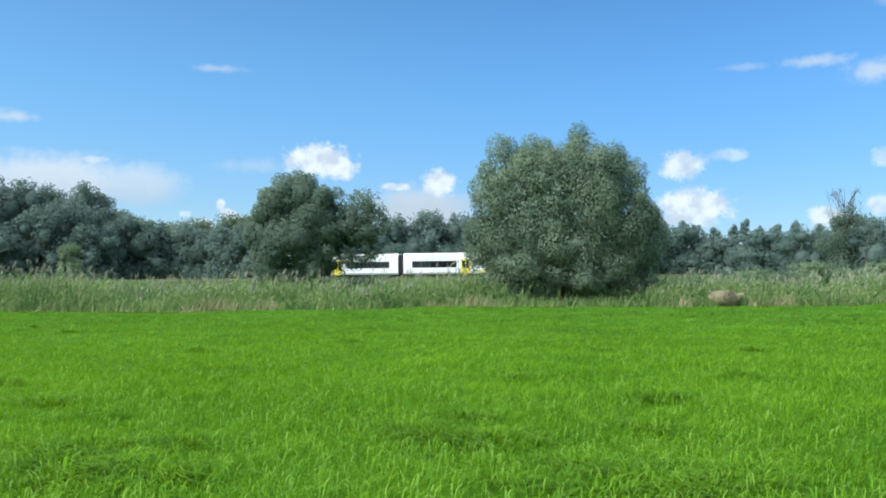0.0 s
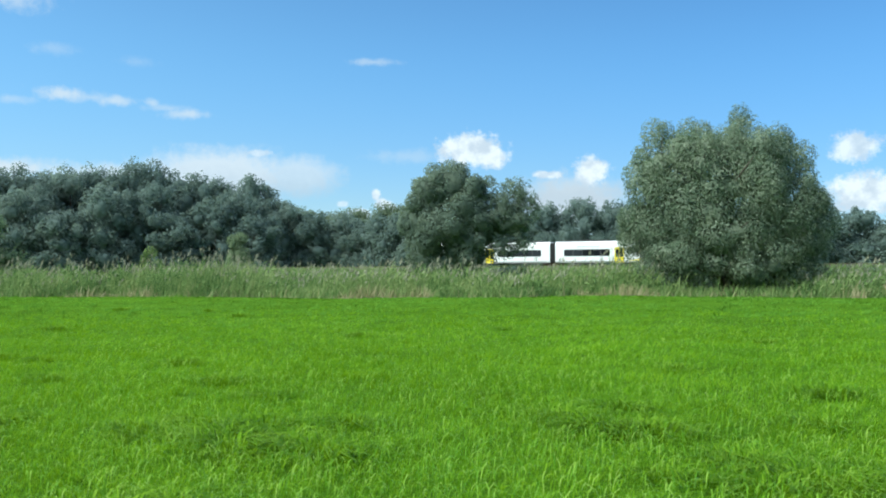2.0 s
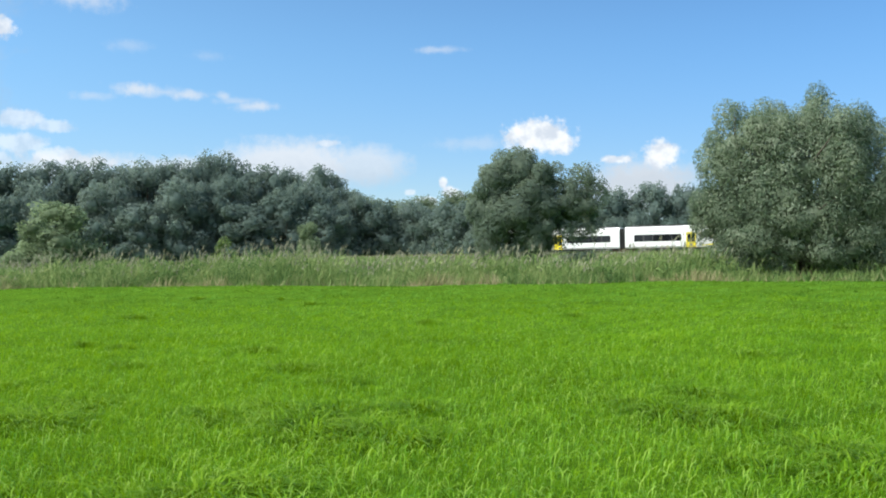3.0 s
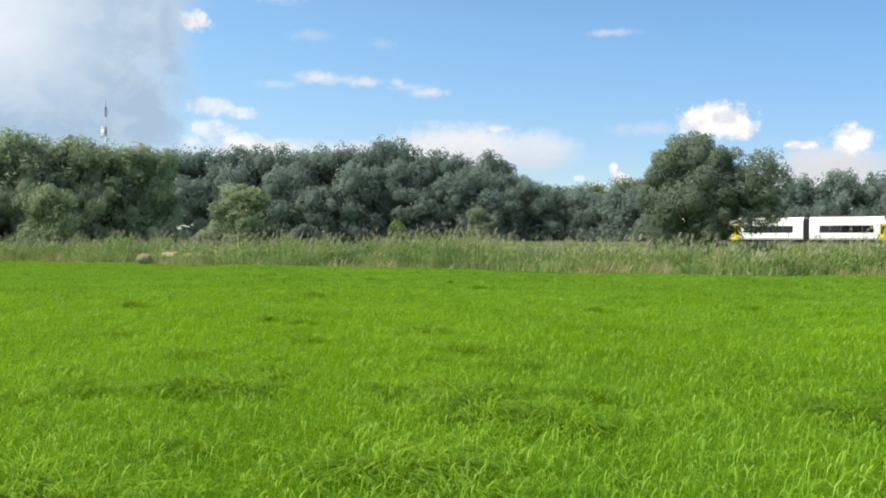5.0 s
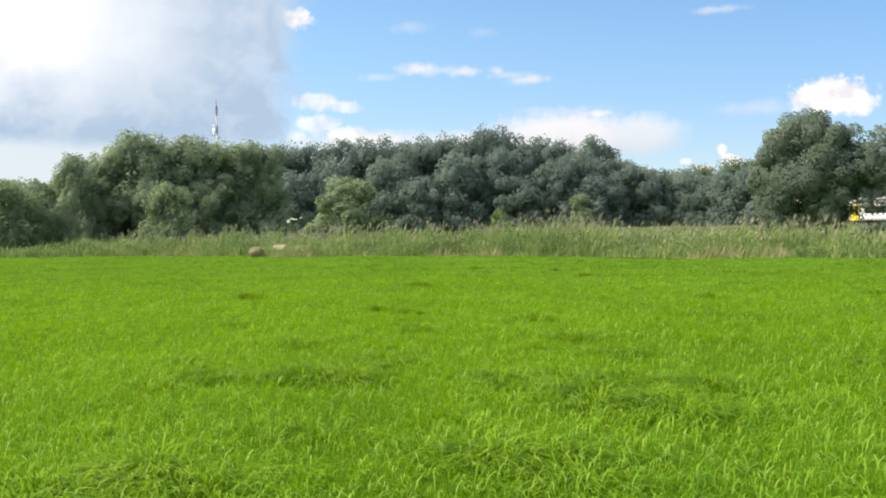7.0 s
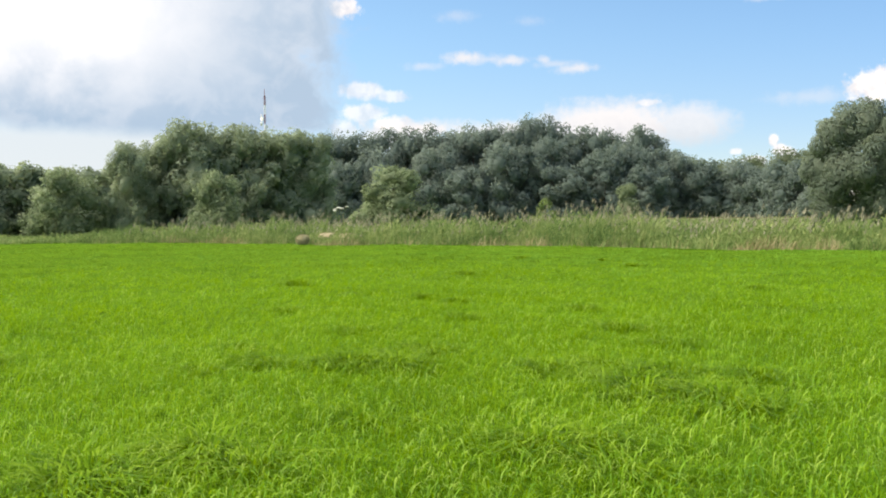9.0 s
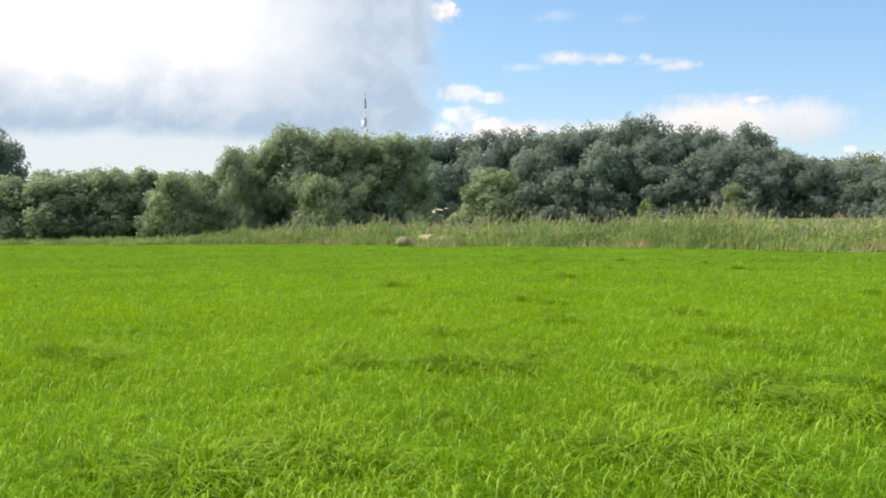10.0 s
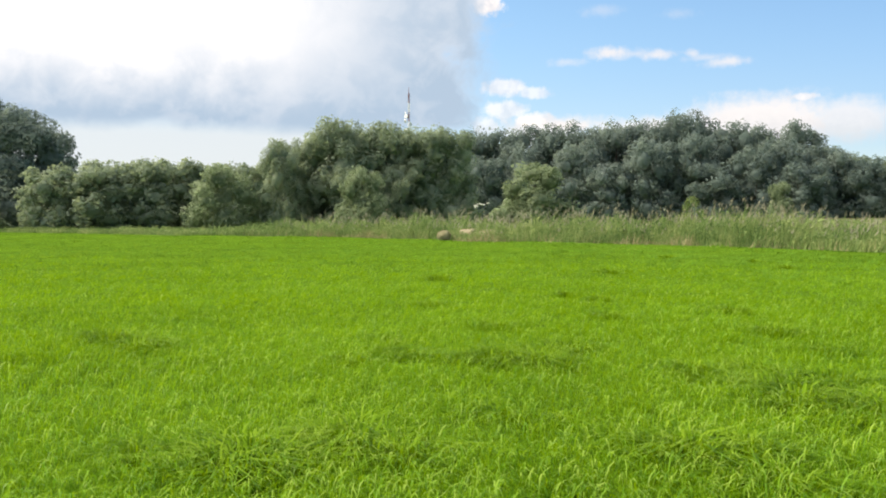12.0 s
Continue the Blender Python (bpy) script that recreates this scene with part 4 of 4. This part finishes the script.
def build_bank_grass():
    r = np.random.default_rng(51)
    n = 16000
    c, s_ = math.cos(radians(RAIL_TURN)), math.sin(radians(RAIL_TURN))
    u, v = r.uniform(-85, 85, n), r.uniform(-7.0, -2.3, n)
    z = np.interp(v, [-7.5, -3.4, -2.7, -1.7], [-0.1, 1.3, 1.3, 1.6]) - 0.05
    root = np.stack([RAIL_MID[0] + u * c - v * s_, RAIL_MID[1] + u * s_ + v * c, z], 1)
    h = r.uniform(0.35, 0.95, n) * np.where(v > -3.0, 0.95, 1.0)
    tip = root + np.stack([r.normal(0, 0.2, n), r.normal(0, 0.2, n), h], 1)
    across = np.stack([r.uniform(0.03, 0.08, n), r.normal(0, 0.02, n), np.zeros(n)], 1)
    verts = np.stack([root - across, root + across, tip + across * 0.2, tip - across * 0.2], 1)
    tagged(quads("bank_grass", verts, reed_mat), "rank green grass on the railway embankment", "grass", kind="stuff")


build_bank_grass()


def side_panel(bm, corners, y, thick=0.012):
    """A thin plate on the side of the train, from corners (x, z) in order, standing proud of y towards -y or +y."""
    s = -1 if y < 0 else 1
    inner = [bm.verts.new((x, y, z)) for x, z in corners]
    outer = [bm.verts.new((x, y + s * thick, z)) for x, z in corners]
    n = len(corners)
    bm.faces.new(outer if s > 0 else outer[::-1])
    for i in range(n):
        q = (inner[i], inner[(i + 1) % n], outer[(i + 1) % n], outer[i])
        bm.faces.new(q)
    bmesh.ops.recalc_face_normals(bm, faces=bm.faces)
    return bm


def rounded(x0, x1, z0, z1, r=0.1):
    pts = []
    for cx, cz, a0 in ((x1 - r, z1 - r, 0), (x0 + r, z1 - r, 90), (x0 + r, z0 + r, 180), (x1 - r, z0 + r, 270)):
        for k in range(4):
            t = radians(a0 + k * 30)
            pts.append((cx + r * math.cos(t), cz + r * math.sin(t)))
    return pts


def build_train():
    """A two-part diesel railcar, 43.6 m long; built symmetrically about its gangway."""
    along = Vector((math.cos(radians(RAIL_TURN)), math.sin(radians(RAIL_TURN)))) * TRAIN_ALONG
    train = thing("railcar", (RAIL_MID[0] + along.x, RAIL_MID[1] + along.y, RAIL_TOP), RAIL_TURN, "white and yellow two-part railcar standing on the track", "train")
    W = 1.4
    section = [(-W, 0.62), (-W, 2.9), (-1.36, 3.3), (-1.2, 3.62), (-0.9, 3.76), (0.9, 3.76), (1.2, 3.62), (1.36, 3.3), (W, 2.9), (W, 0.62), (1.25, 0.4), (-1.25, 0.4)]

    def lean(x):
        # how far the nose leans back for each metre of height
        t = min(1.0, max(0.0, (x - 18.6) / 3.2))
        return 0.46 * t * t * (3 - 2 * t)

    def share(x):
        return float(np.interp(x, [0, 18.6, 20.2, 21.0, 21.5, 21.8], [1, 1, 0.985, 0.94, 0.88, 0.8]))

    def at(d, side, x, z, proud=0.0):
        return (d * (x - lean(x) * max(0.0, z - 0.62)), side * (W * share(x) + proud), z)

    def shell(d):
        bm = bmesh.new()
        rings = []
        for x in (0.45, 18.6, 19.4, 20.2, 20.8, 21.25, 21.6, 21.8):
            drop = float(np.interp(x, [20.2, 21.25, 21.8], [0.0, 0.06, 0.34]))
            ring = []
            for y, z in section:
                zz = z if z < 2.95 else 2.9 + (z - 2.9) * (0.86 - drop) / 0.86
                ring.append(bm.verts.new((d * (x - lean(x) * max(0.0, zz - 0.62)), y * share(x), zz)))
            rings.append(ring)
        n = len(section)
        for a_, b_ in zip(rings, rings[1:]):
            for i in range(n):
                bm.faces.new((a_[i], a_[(i + 1) % n], b_[(i + 1) % n], b_[i]))
        bm.faces.new(rings[0]), bm.faces.new(rings[-1])
        bmesh.ops.recalc_face_normals(bm, faces=bm.faces)
        return bm

    def skin(d, side, xs, low, high, proud):
        """A thin plate that follows the leaning, narrowing side; low and high: heights at each x."""
        bm = bmesh.new()
        x0, x1 = xs[0], xs[-1]
        cols = []
        for x in np.linspace(x0, x1, 12):
            lo, hi = float(np.interp(x, xs, low)), float(np.interp(x, xs, high))
            cols.append([bm.verts.new(at(d, side, x, z, k)) for z in (lo, max(hi, lo + 0.02)) for k in (0.0, proud)])
        for a_, b_ in zip(cols, cols[1:]):
            for i, j in ((1, 3), (0, 1), (2, 3)):
                bm.faces.new((a_[i], b_[i], b_[j], a_[j]))
        for c in (cols[0], cols[-1]):
            bm.faces.new((c[0], c[1], c[3], c[2]))
        bmesh.ops.recalc_face_normals(bm, faces=bm.faces)
        return bm

    def front(d, z0, z1, wide, thick):
        """A plate on the leaning front."""
        bm = bmesh.new()
        rows = []
        for z in (z0, z1):
            x = 21.8 - 0.46 * (z - 0.62)
            for y in (-wide, wide):
                rows.append([bm.verts.new((d * (x + k), y, z)) for k in (-0.05, thick)])
        a_, b_, c, e_ = rows
        for q in ((a_[1], b_[1], e_[1], c[1]), (a_[0], a_[1], c[1], c[0]), (b_[0], b_[1], e_[1], e_[0]), (a_[0], a_[1], b_[1], b_[0]), (c[0], c[1], e_[1], e_[0])):
            bm.faces.new(q)
        bmesh.ops.recalc_face_normals(bm, faces=bm.faces)
        return bm

    for d in (-1, 1):
        body = part("car_body", shell(d), white_mat, train, "white car body")
        for side in (-1, 1):
            y = side * (W + 0.001)
            for x0, x1, z0, z1 in ((1.9, 9.2, 1.42, 2.48), (11.9, 18.5, 1.85, 2.8)):
                a_, b_ = min(d * x0, d * x1), max(d * x0, d * x1)
                band = part("window_band", side_panel(bmesh.new(), rounded(a_, b_, z0, z1, 0.14), y), glass_mat, train, "dark tinted window band")
                for k in range(1, 5):
                    xm = a_ + (b_ - a_) * k / 5
                    bm = side_panel(bmesh.new(), rounded(xm - 0.05, xm + 0.05, z0 + 0.04, z1 - 0.04, 0.02), y + side * 0.013, 0.006)
                    part("window_bar", bm, frame_mat, band)
            # door: two yellow leaves with tall panes
            bm = side_panel(bmesh.new(), rounded(min(d * 9.95, d * 11.4), max(d * 9.95, d * 11.4), 0.4, 2.72, 0.06), y, 0.02)
            door = part("door", bm, yellow_mat, train, "yellow double door")
            for x0, x1 in ((10.12, 10.6), (10.75, 11.23)):
                bm = side_panel(bmesh.new(), rounded(min(d * x0, d * x1), max(d * x0, d * x1), 1.25, 2.45, 0.08), y + side * 0.021, 0.008)
                part("door_pane", bm, glass_mat, door, "dark door pane")
            # yellow sweep that grows towards the nose, with a thin grey line over it
            part("sweep", skin(d, side, (12.2, 15.5, 18.8, 20.9), (0.64, 0.66, 0.9, 1.05), (0.68, 1.16, 1.68, 1.8), 0.006), yellow_mat, body, "yellow painted sweep")
            part("sweep_line", skin(d, side, (12.2, 15.5, 18.4), (0.72, 1.22, 1.7), (0.86, 1.34, 1.76), 0.006), roof_mat, body, "grey line along the sweep")
            part("nose_cowl", skin(d, side, (20.9, 21.3, 21.74), (1.05, 1.05, 1.1), (2.95, 2.9, 2.75), 0.008), yellow_mat, body, "yellow nose cowl")
            part("cab_window", skin(d, side, (19.95, 20.2, 20.85, 20.98), (1.9, 1.82, 1.82, 1.95), (2.62, 2.74, 2.74, 2.6), 0.014), glass_mat, body, "dark cab side window")
            part("skirt_stripe", skin(d, side, (1.0, 21.0), (0.62, 0.62), (0.66, 0.66), 0.005), roof_mat, body, "thin grey skirt line")
            part("lettering_bar", side_panel(bmesh.new(), rounded(min(d * 4.0, d * 7.6), max(d * 4.0, d * 7.6), 2.9, 2.98, 0.03), side * (W - 0.001), 0.004), roof_mat, body, "faint grey lettering")
            bm = bmesh.new()
            box(bm, (d * 21.42, side * 0.78, 1.25), (0.3, 0.3, 0.2), 0.05)
            part("headlight", bm, lens_mat, body, "clear headlight")
        part("windscreen", front(d, 1.85, 3.05, 0.95, 0.02), glass_mat, body, "dark raked windscreen")
        part("nose_panel", front(d, 1.35, 1.8, 0.95, 0.015), yellow_mat, body, "yellow nose panel")
        for x0, x1, z in ((1.2, 9.4, 3.83), (10.4, 17.8, 3.82)):
            bm = bmesh.new()
            box(bm, (d * (x0 + x1) / 2, 0, z), (x1 - x0, 1.9, 0.2), 0.05)
            part("roof_unit", bm, frame_mat, body, "dark roof unit")
        bm = bmesh.new()
        box(bm, (d * 19.5, 0, 3.84), (0.9, 0.9, 0.16), 0.05)
        part("roof_hatch", bm, white_mat, body)
        for x in (0.6, 17.2):
            bogie = part("bogie", box(box(bmesh.new(), (d * x, -0.98, 0.5), (3.0, 0.14, 0.22), 0.03), (d * x, 0.98, 0.5), (3.0, 0.14, 0.22), 0.03), frame_mat, train, "dark bogie frame")
            for dx in (-0.95, 0.95):
                for y in (-0.75, 0.75):
                    bm = bmesh.new()
                    bmesh.ops.create_cone(bm, cap_ends=True, segments=20, radius1=0.41, radius2=0.39, depth=0.13,
                                          matrix=Matrix.Translation((d * x + dx, y, 0.41)) @ Matrix.Rotation(radians(90), 4, "X"))
                    part("wheel", bm, steel_mat, bogie, "steel wheel")
        for x0, x1 in ((3.2, 7.4), (9.0, 14.2)):
            bm = bmesh.new()
            box(bm, (d * (x0 + x1) / 2, 0, 0.4), (x1 - x0, 2.3, 0.42), 0.05)
            part("underfloor_box", bm, frame_mat, train, "dark underfloor equipment box")
        bm = bmesh.new()
        box(bm, (d * 21.95, 0, 0.75), (0.5, 0.3, 0.28), 0.05)
        part("coupler", bm, frame_mat, train, "dark coupler head")
    bm = bmesh.new()
    for i in range(6):
        box(bm, (-0.38 + i * 0.15, 0, 2.05), (0.09, 2.45, 3.0), 0.03)
    part("gangway", bm, rubber_mat, train, "black folded gangway bellows")


build_train()


# ---- bales ----
old_straw_mat = material("weathered_straw", ((0.24, 0.222, 0.132), (0.372, 0.348, 0.21), (0.528, 0.492, 0.312)), 3.0, 26.0, 0.95, bump=1.0, bump_scale=40, spec=0.05)
pale_straw_mat = material("pale_straw", ((0.272, 0.24, 0.152), (0.4, 0.36, 0.24), (0.512, 0.464, 0.336)), 3.0, 26.0, 0.9, bump=1.0, bump_scale=40, spec=0.1)


def bale(place, turn, r, length, label, seed, mat):
    ob = thing("hay_bale", place, turn, label, "hay bale", "bales at the meadow's edge")
    g = np.random.default_rng(seed)
    bm = bmesh.new()
    bmesh.ops.create_cone(bm, cap_ends=True, segments=36, radius1=r, radius2=r, depth=length)
    bmesh.ops.subdivide_edges(bm, edges=[e_ for e_ in bm.edges if abs(e_.verts[0].co.z - e_.verts[1].co.z) > 0.1], cuts=5, use_grid_fill=True)
    for v in bm.verts:
        k = 1 + g.normal(0, 0.012) - 0.05 * (abs(v.co.z) / (length / 2)) ** 6
        v.co.x *= k
        v.co.y *= k
    bmesh.ops.rotate(bm, verts=bm.verts, cent=(0, 0, 0), matrix=Matrix.Rotation(radians(90), 3, "X"))
    for v in bm.verts:
        v.co.z = max((v.co.z + r) * 0.74 - 0.04, 0.0)
    part("roll", bm, mat, ob, smooth=True)
    n = 1500
    t = g.uniform(0, 2 * np.pi, n)
    ends = g.random(n) < 0.35
    rad = np.where(ends, r * np.sqrt(g.random(n)), r)
    y = np.where(ends, np.sign(g.normal(size=n)) * length / 2, g.uniform(-0.5, 0.5, n) * length)
    p = np.stack([rad * np.cos(t), y, (rad * np.sin(t) + r) * 0.74 - 0.04], 1)
    p = p[p[:, 2] > 0.02]
    d = unit(g.normal(size=p.shape)) * 0.09
    s = unit(np.cross(d, g.normal(size=p.shape))) * 0.006
    quads("loose_straw", np.stack([p - d - s, p - d + s, p + d + s, p + d - s], 1), mat, ob)
    return ob


bale((16.8, 45.7, 0), 25, 0.56, 1.1, "round hay bale lying on its side before the reeds", 1, straw_mat)
bale((17.75, 46.5, 0), 70, 0.5, 1.0, "weathered round hay bale half hidden in rank grass", 5, straw_mat)
bale((-42.0, 45.7, 0), 42, 0.47, 0.95, "weathered brown round hay bale, its flat end showing", 2, old_straw_mat)
bale((-40.9, 47.2, 0), 95, 0.55, 1.1, "pale straw round bale half hidden in tall grass", 3, pale_straw_mat)
bale((-38.5, 46.5, 0), 100, 0.53, 1.05, "pale straw round bale half hidden in tall grass", 4, pale_straw_mat)


# ---- lattice mast on the horizon ----
def build_mast():
    ob = thing("radio_mast", (-351.5, 354.8, 0), 20, "tall red and white lattice radio mast beyond the woods", "mast")
    top, wide = 73.0, 0.52
    step = top / 14
    for i in range(14):
        z0, z1 = i * step, min((i + 1) * step, top)
        bm = bmesh.new()
        corners = [(wide * math.cos(t), wide * math.sin(t)) for t in (0.52, 2.62, 4.71)]
        for k, (x, y) in enumerate(corners):
            nx, ny = corners[(k + 1) % 3]
            tube(bm, [(x, y, z0), (x, y, z1)], [0.14, 0.14], 5)
            for j in range(4):
                za, zb = z0 + (z1 - z0) * j / 4, z0 + (z1 - z0) * (j + 1) / 4
                tube(bm, [(x, y, za), (nx, ny, zb)], [0.07, 0.07], 4)
                tube(bm, [(x, y, zb), (nx, ny, zb)], [0.06, 0.06], 4)
        part("mast_section", bm, mast_red_mat if i % 2 else white_mat, ob, "red lattice section" if i % 2 else "white lattice section")
    for z, a0 in ((61.5, 3.6), (60, 4.3), (57.5, 3.3), (55.5, 5.6), (52, 4.4)):
        bm = bmesh.new()
        bmesh.ops.create_cone(bm, cap_ends=True, segments=16, radius1=1.1, radius2=1.1, depth=0.7,
                              matrix=Matrix.Translation((1.9 * math.cos(a0), 1.9 * math.sin(a0), z)) @ Matrix.Rotation(a0, 4, "Z") @ Matrix.Rotation(radians(90), 4, "Y"))
        part("dish", bm, white_mat, ob, "white round dish antenna")
    bm = bmesh.new()
    tube(bm, [(0, 0, top - 2), (0, 0, top + 4)], [0.22, 0.1], 6)
    part("aerial", bm, mast_red_mat, ob)


build_mast()


# ---- grass tufts standing out of the meadow ----
def build_tufts():
    spots = ((4.26, 17.85), (-0.48, 9.56), (1.92, 12.35), (2.65, 7.96), (-10.1, 26.3), (-1.62, 7.24), (-6.63, 10.5), (-10.2, 10.5), (-6.54, 5.33), (-3.64, 4.28),
             (-4.05, 10.2), (-2.33, 6.95), (7.4, 17.6), (-5.6, 12.4), (-8.3, 12.9), (-9.4, 13.4), (-3.0, 9.0), (-12.5, 29.5), (-16.2, 30.2), (-1.2, 21.0),
             (-4.4, 19.0), (0.9, 8.6), (3.3, 9.9), (-7.2, 8.6), (-5.1, 7.3), (5.2, 12.2), (-14.4, 15.2), (-12.2, 19.5))
    tuft_mat = material("tuft_grass", ((0.06, 0.145, 0.008), (0.125, 0.26, 0.01), (0.24, 0.4, 0.03)), 2.0, 9.0, 0.5, island=1.1,
                        translucent=0.4, through_colour=(0.22, 0.37, 0.006), spec=0.04)
    protos = []
    for k in range(3):
        r = np.random.default_rng(200 + k)
        n = 240
        ang = r.uniform(0, 2 * np.pi, n)
        rad = np.abs(r.normal(0, 0.15, n))
        root = np.stack([rad * np.cos(ang) * 1.5, rad * np.sin(ang), np.full(n, -0.02)], 1)
        h = r.uniform(0.16, 0.34, n)
        out = np.stack([np.cos(ang) + r.normal(0, 0.6, n), np.sin(ang) + r.normal(0, 0.6, n)], 1) * (h * r.uniform(0.35, 1.5, n))[:, None]
        mid = root + np.stack([out[:, 0] * 0.35, out[:, 1] * 0.35, h * 0.75], 1)
        tip = root + np.stack([out[:, 0], out[:, 1], h * r.uniform(0.5, 0.95, n)], 1)
        side = unit(np.stack([-out[:, 1], out[:, 0], np.zeros(n)], 1)) * r.uniform(0.005, 0.009, n)[:, None]
        verts = np.stack([root - side, root + side, mid + side, mid - side, tip + side * 0.1, tip - side * 0.1], 1)
        ob = quads("grass_tuft", verts, tuft_mat, None, 4, [(0, 1, 2, 3), (3, 2, 4, 5)])
        protos.append(tagged(ob, "dark green tuft of coarse grass in the meadow", "grass tuft", "tufts in the meadow"))
    r = np.random.default_rng(9)
    more = []
    for _ in range(14):
        a_, q = radians(r.uniform(-74, 30)), r.uniform(4.3, 11.0)
        for _ in range(4):
            more.append((q * math.sin(a_) + r.normal(0, 0.45), q * math.cos(a_) - 0.5 + r.normal(0, 0.22)))
    for i, (x, y) in enumerate(list(spots) + more):
        k = r.uniform(0.5, 0.85)
        m = pose(x, y, float(lay_height(np.array(x), np.array(y))), 0, 0, r.uniform(-40, 40)) @ Matrix.Diagonal((k * 1.2, k, k * 0.85, 1))
        if i < 3:
            protos[i].matrix_basis = m
        else:
            copy_thing(protos[i % 3], m).scale = (k * 1.2, k, k * 0.85)


build_tufts()


# ---- white-flowered hogweed over the bales ----
def build_hogweed(place, seed):
    petal_mat = material("white_petal", ((0.55, 0.58, 0.48), (0.7, 0.72, 0.64), (0.8, 0.8, 0.74)), 2.0, 12.0, 0.7, island=0.5, translucent=0.25, spec=0.1)
    r = np.random.default_rng(seed)
    ob = thing("hogweed", place, 0, "tall hogweed with flat white flower umbels in the reeds", "plant")
    bm = bmesh.new()
    tube(bm, [(0, 0, -0.05), (0.04, 0, 1.2), (0.0, 0.02, 2.1)], [0.022, 0.018, 0.012], 6)
    part("stem", bm, reed_mat, ob, smooth=True)
    for x, y, z, size in ((0.0, 0.0, 2.62, 0.2), (-0.42, 0.1, 2.5, 0.16), (0.4, -0.1, 2.56, 0.17), (0.72, 0.1, 2.66, 0.12), (-0.15, -0.2, 2.38, 0.13)):
        bm = bmesh.new()
        tube(bm, [(0.0, 0.02, 1.5 + 0.2 * abs(x)), (x * 0.7, y * 0.7, z - 0.35), (x, y, z - 0.05)], [0.011, 0.009, 0.006], 5)
        part("stalk", bm, reed_mat, ob, smooth=True)
        n = 90
        a_, q = r.uniform(0, 2 * np.pi, n), size * np.sqrt(r.random(n))
        p = np.stack([x + q * np.cos(a_), y + q * np.sin(a_), z - 0.35 * q * q / size + r.normal(0, 0.012, n)], 1)
        u = unit(r.normal(size=(n, 3)) * np.array([1, 1, 0.4])) * 0.028
        v = unit(np.cross(u, r.normal(size=(n, 3)))) * 0.024
        quads("umbel", np.stack([p - u, p - v, p + u, p + v], 1), petal_mat, ob)


build_hogweed((-39.7, 46.9, 0), 4)
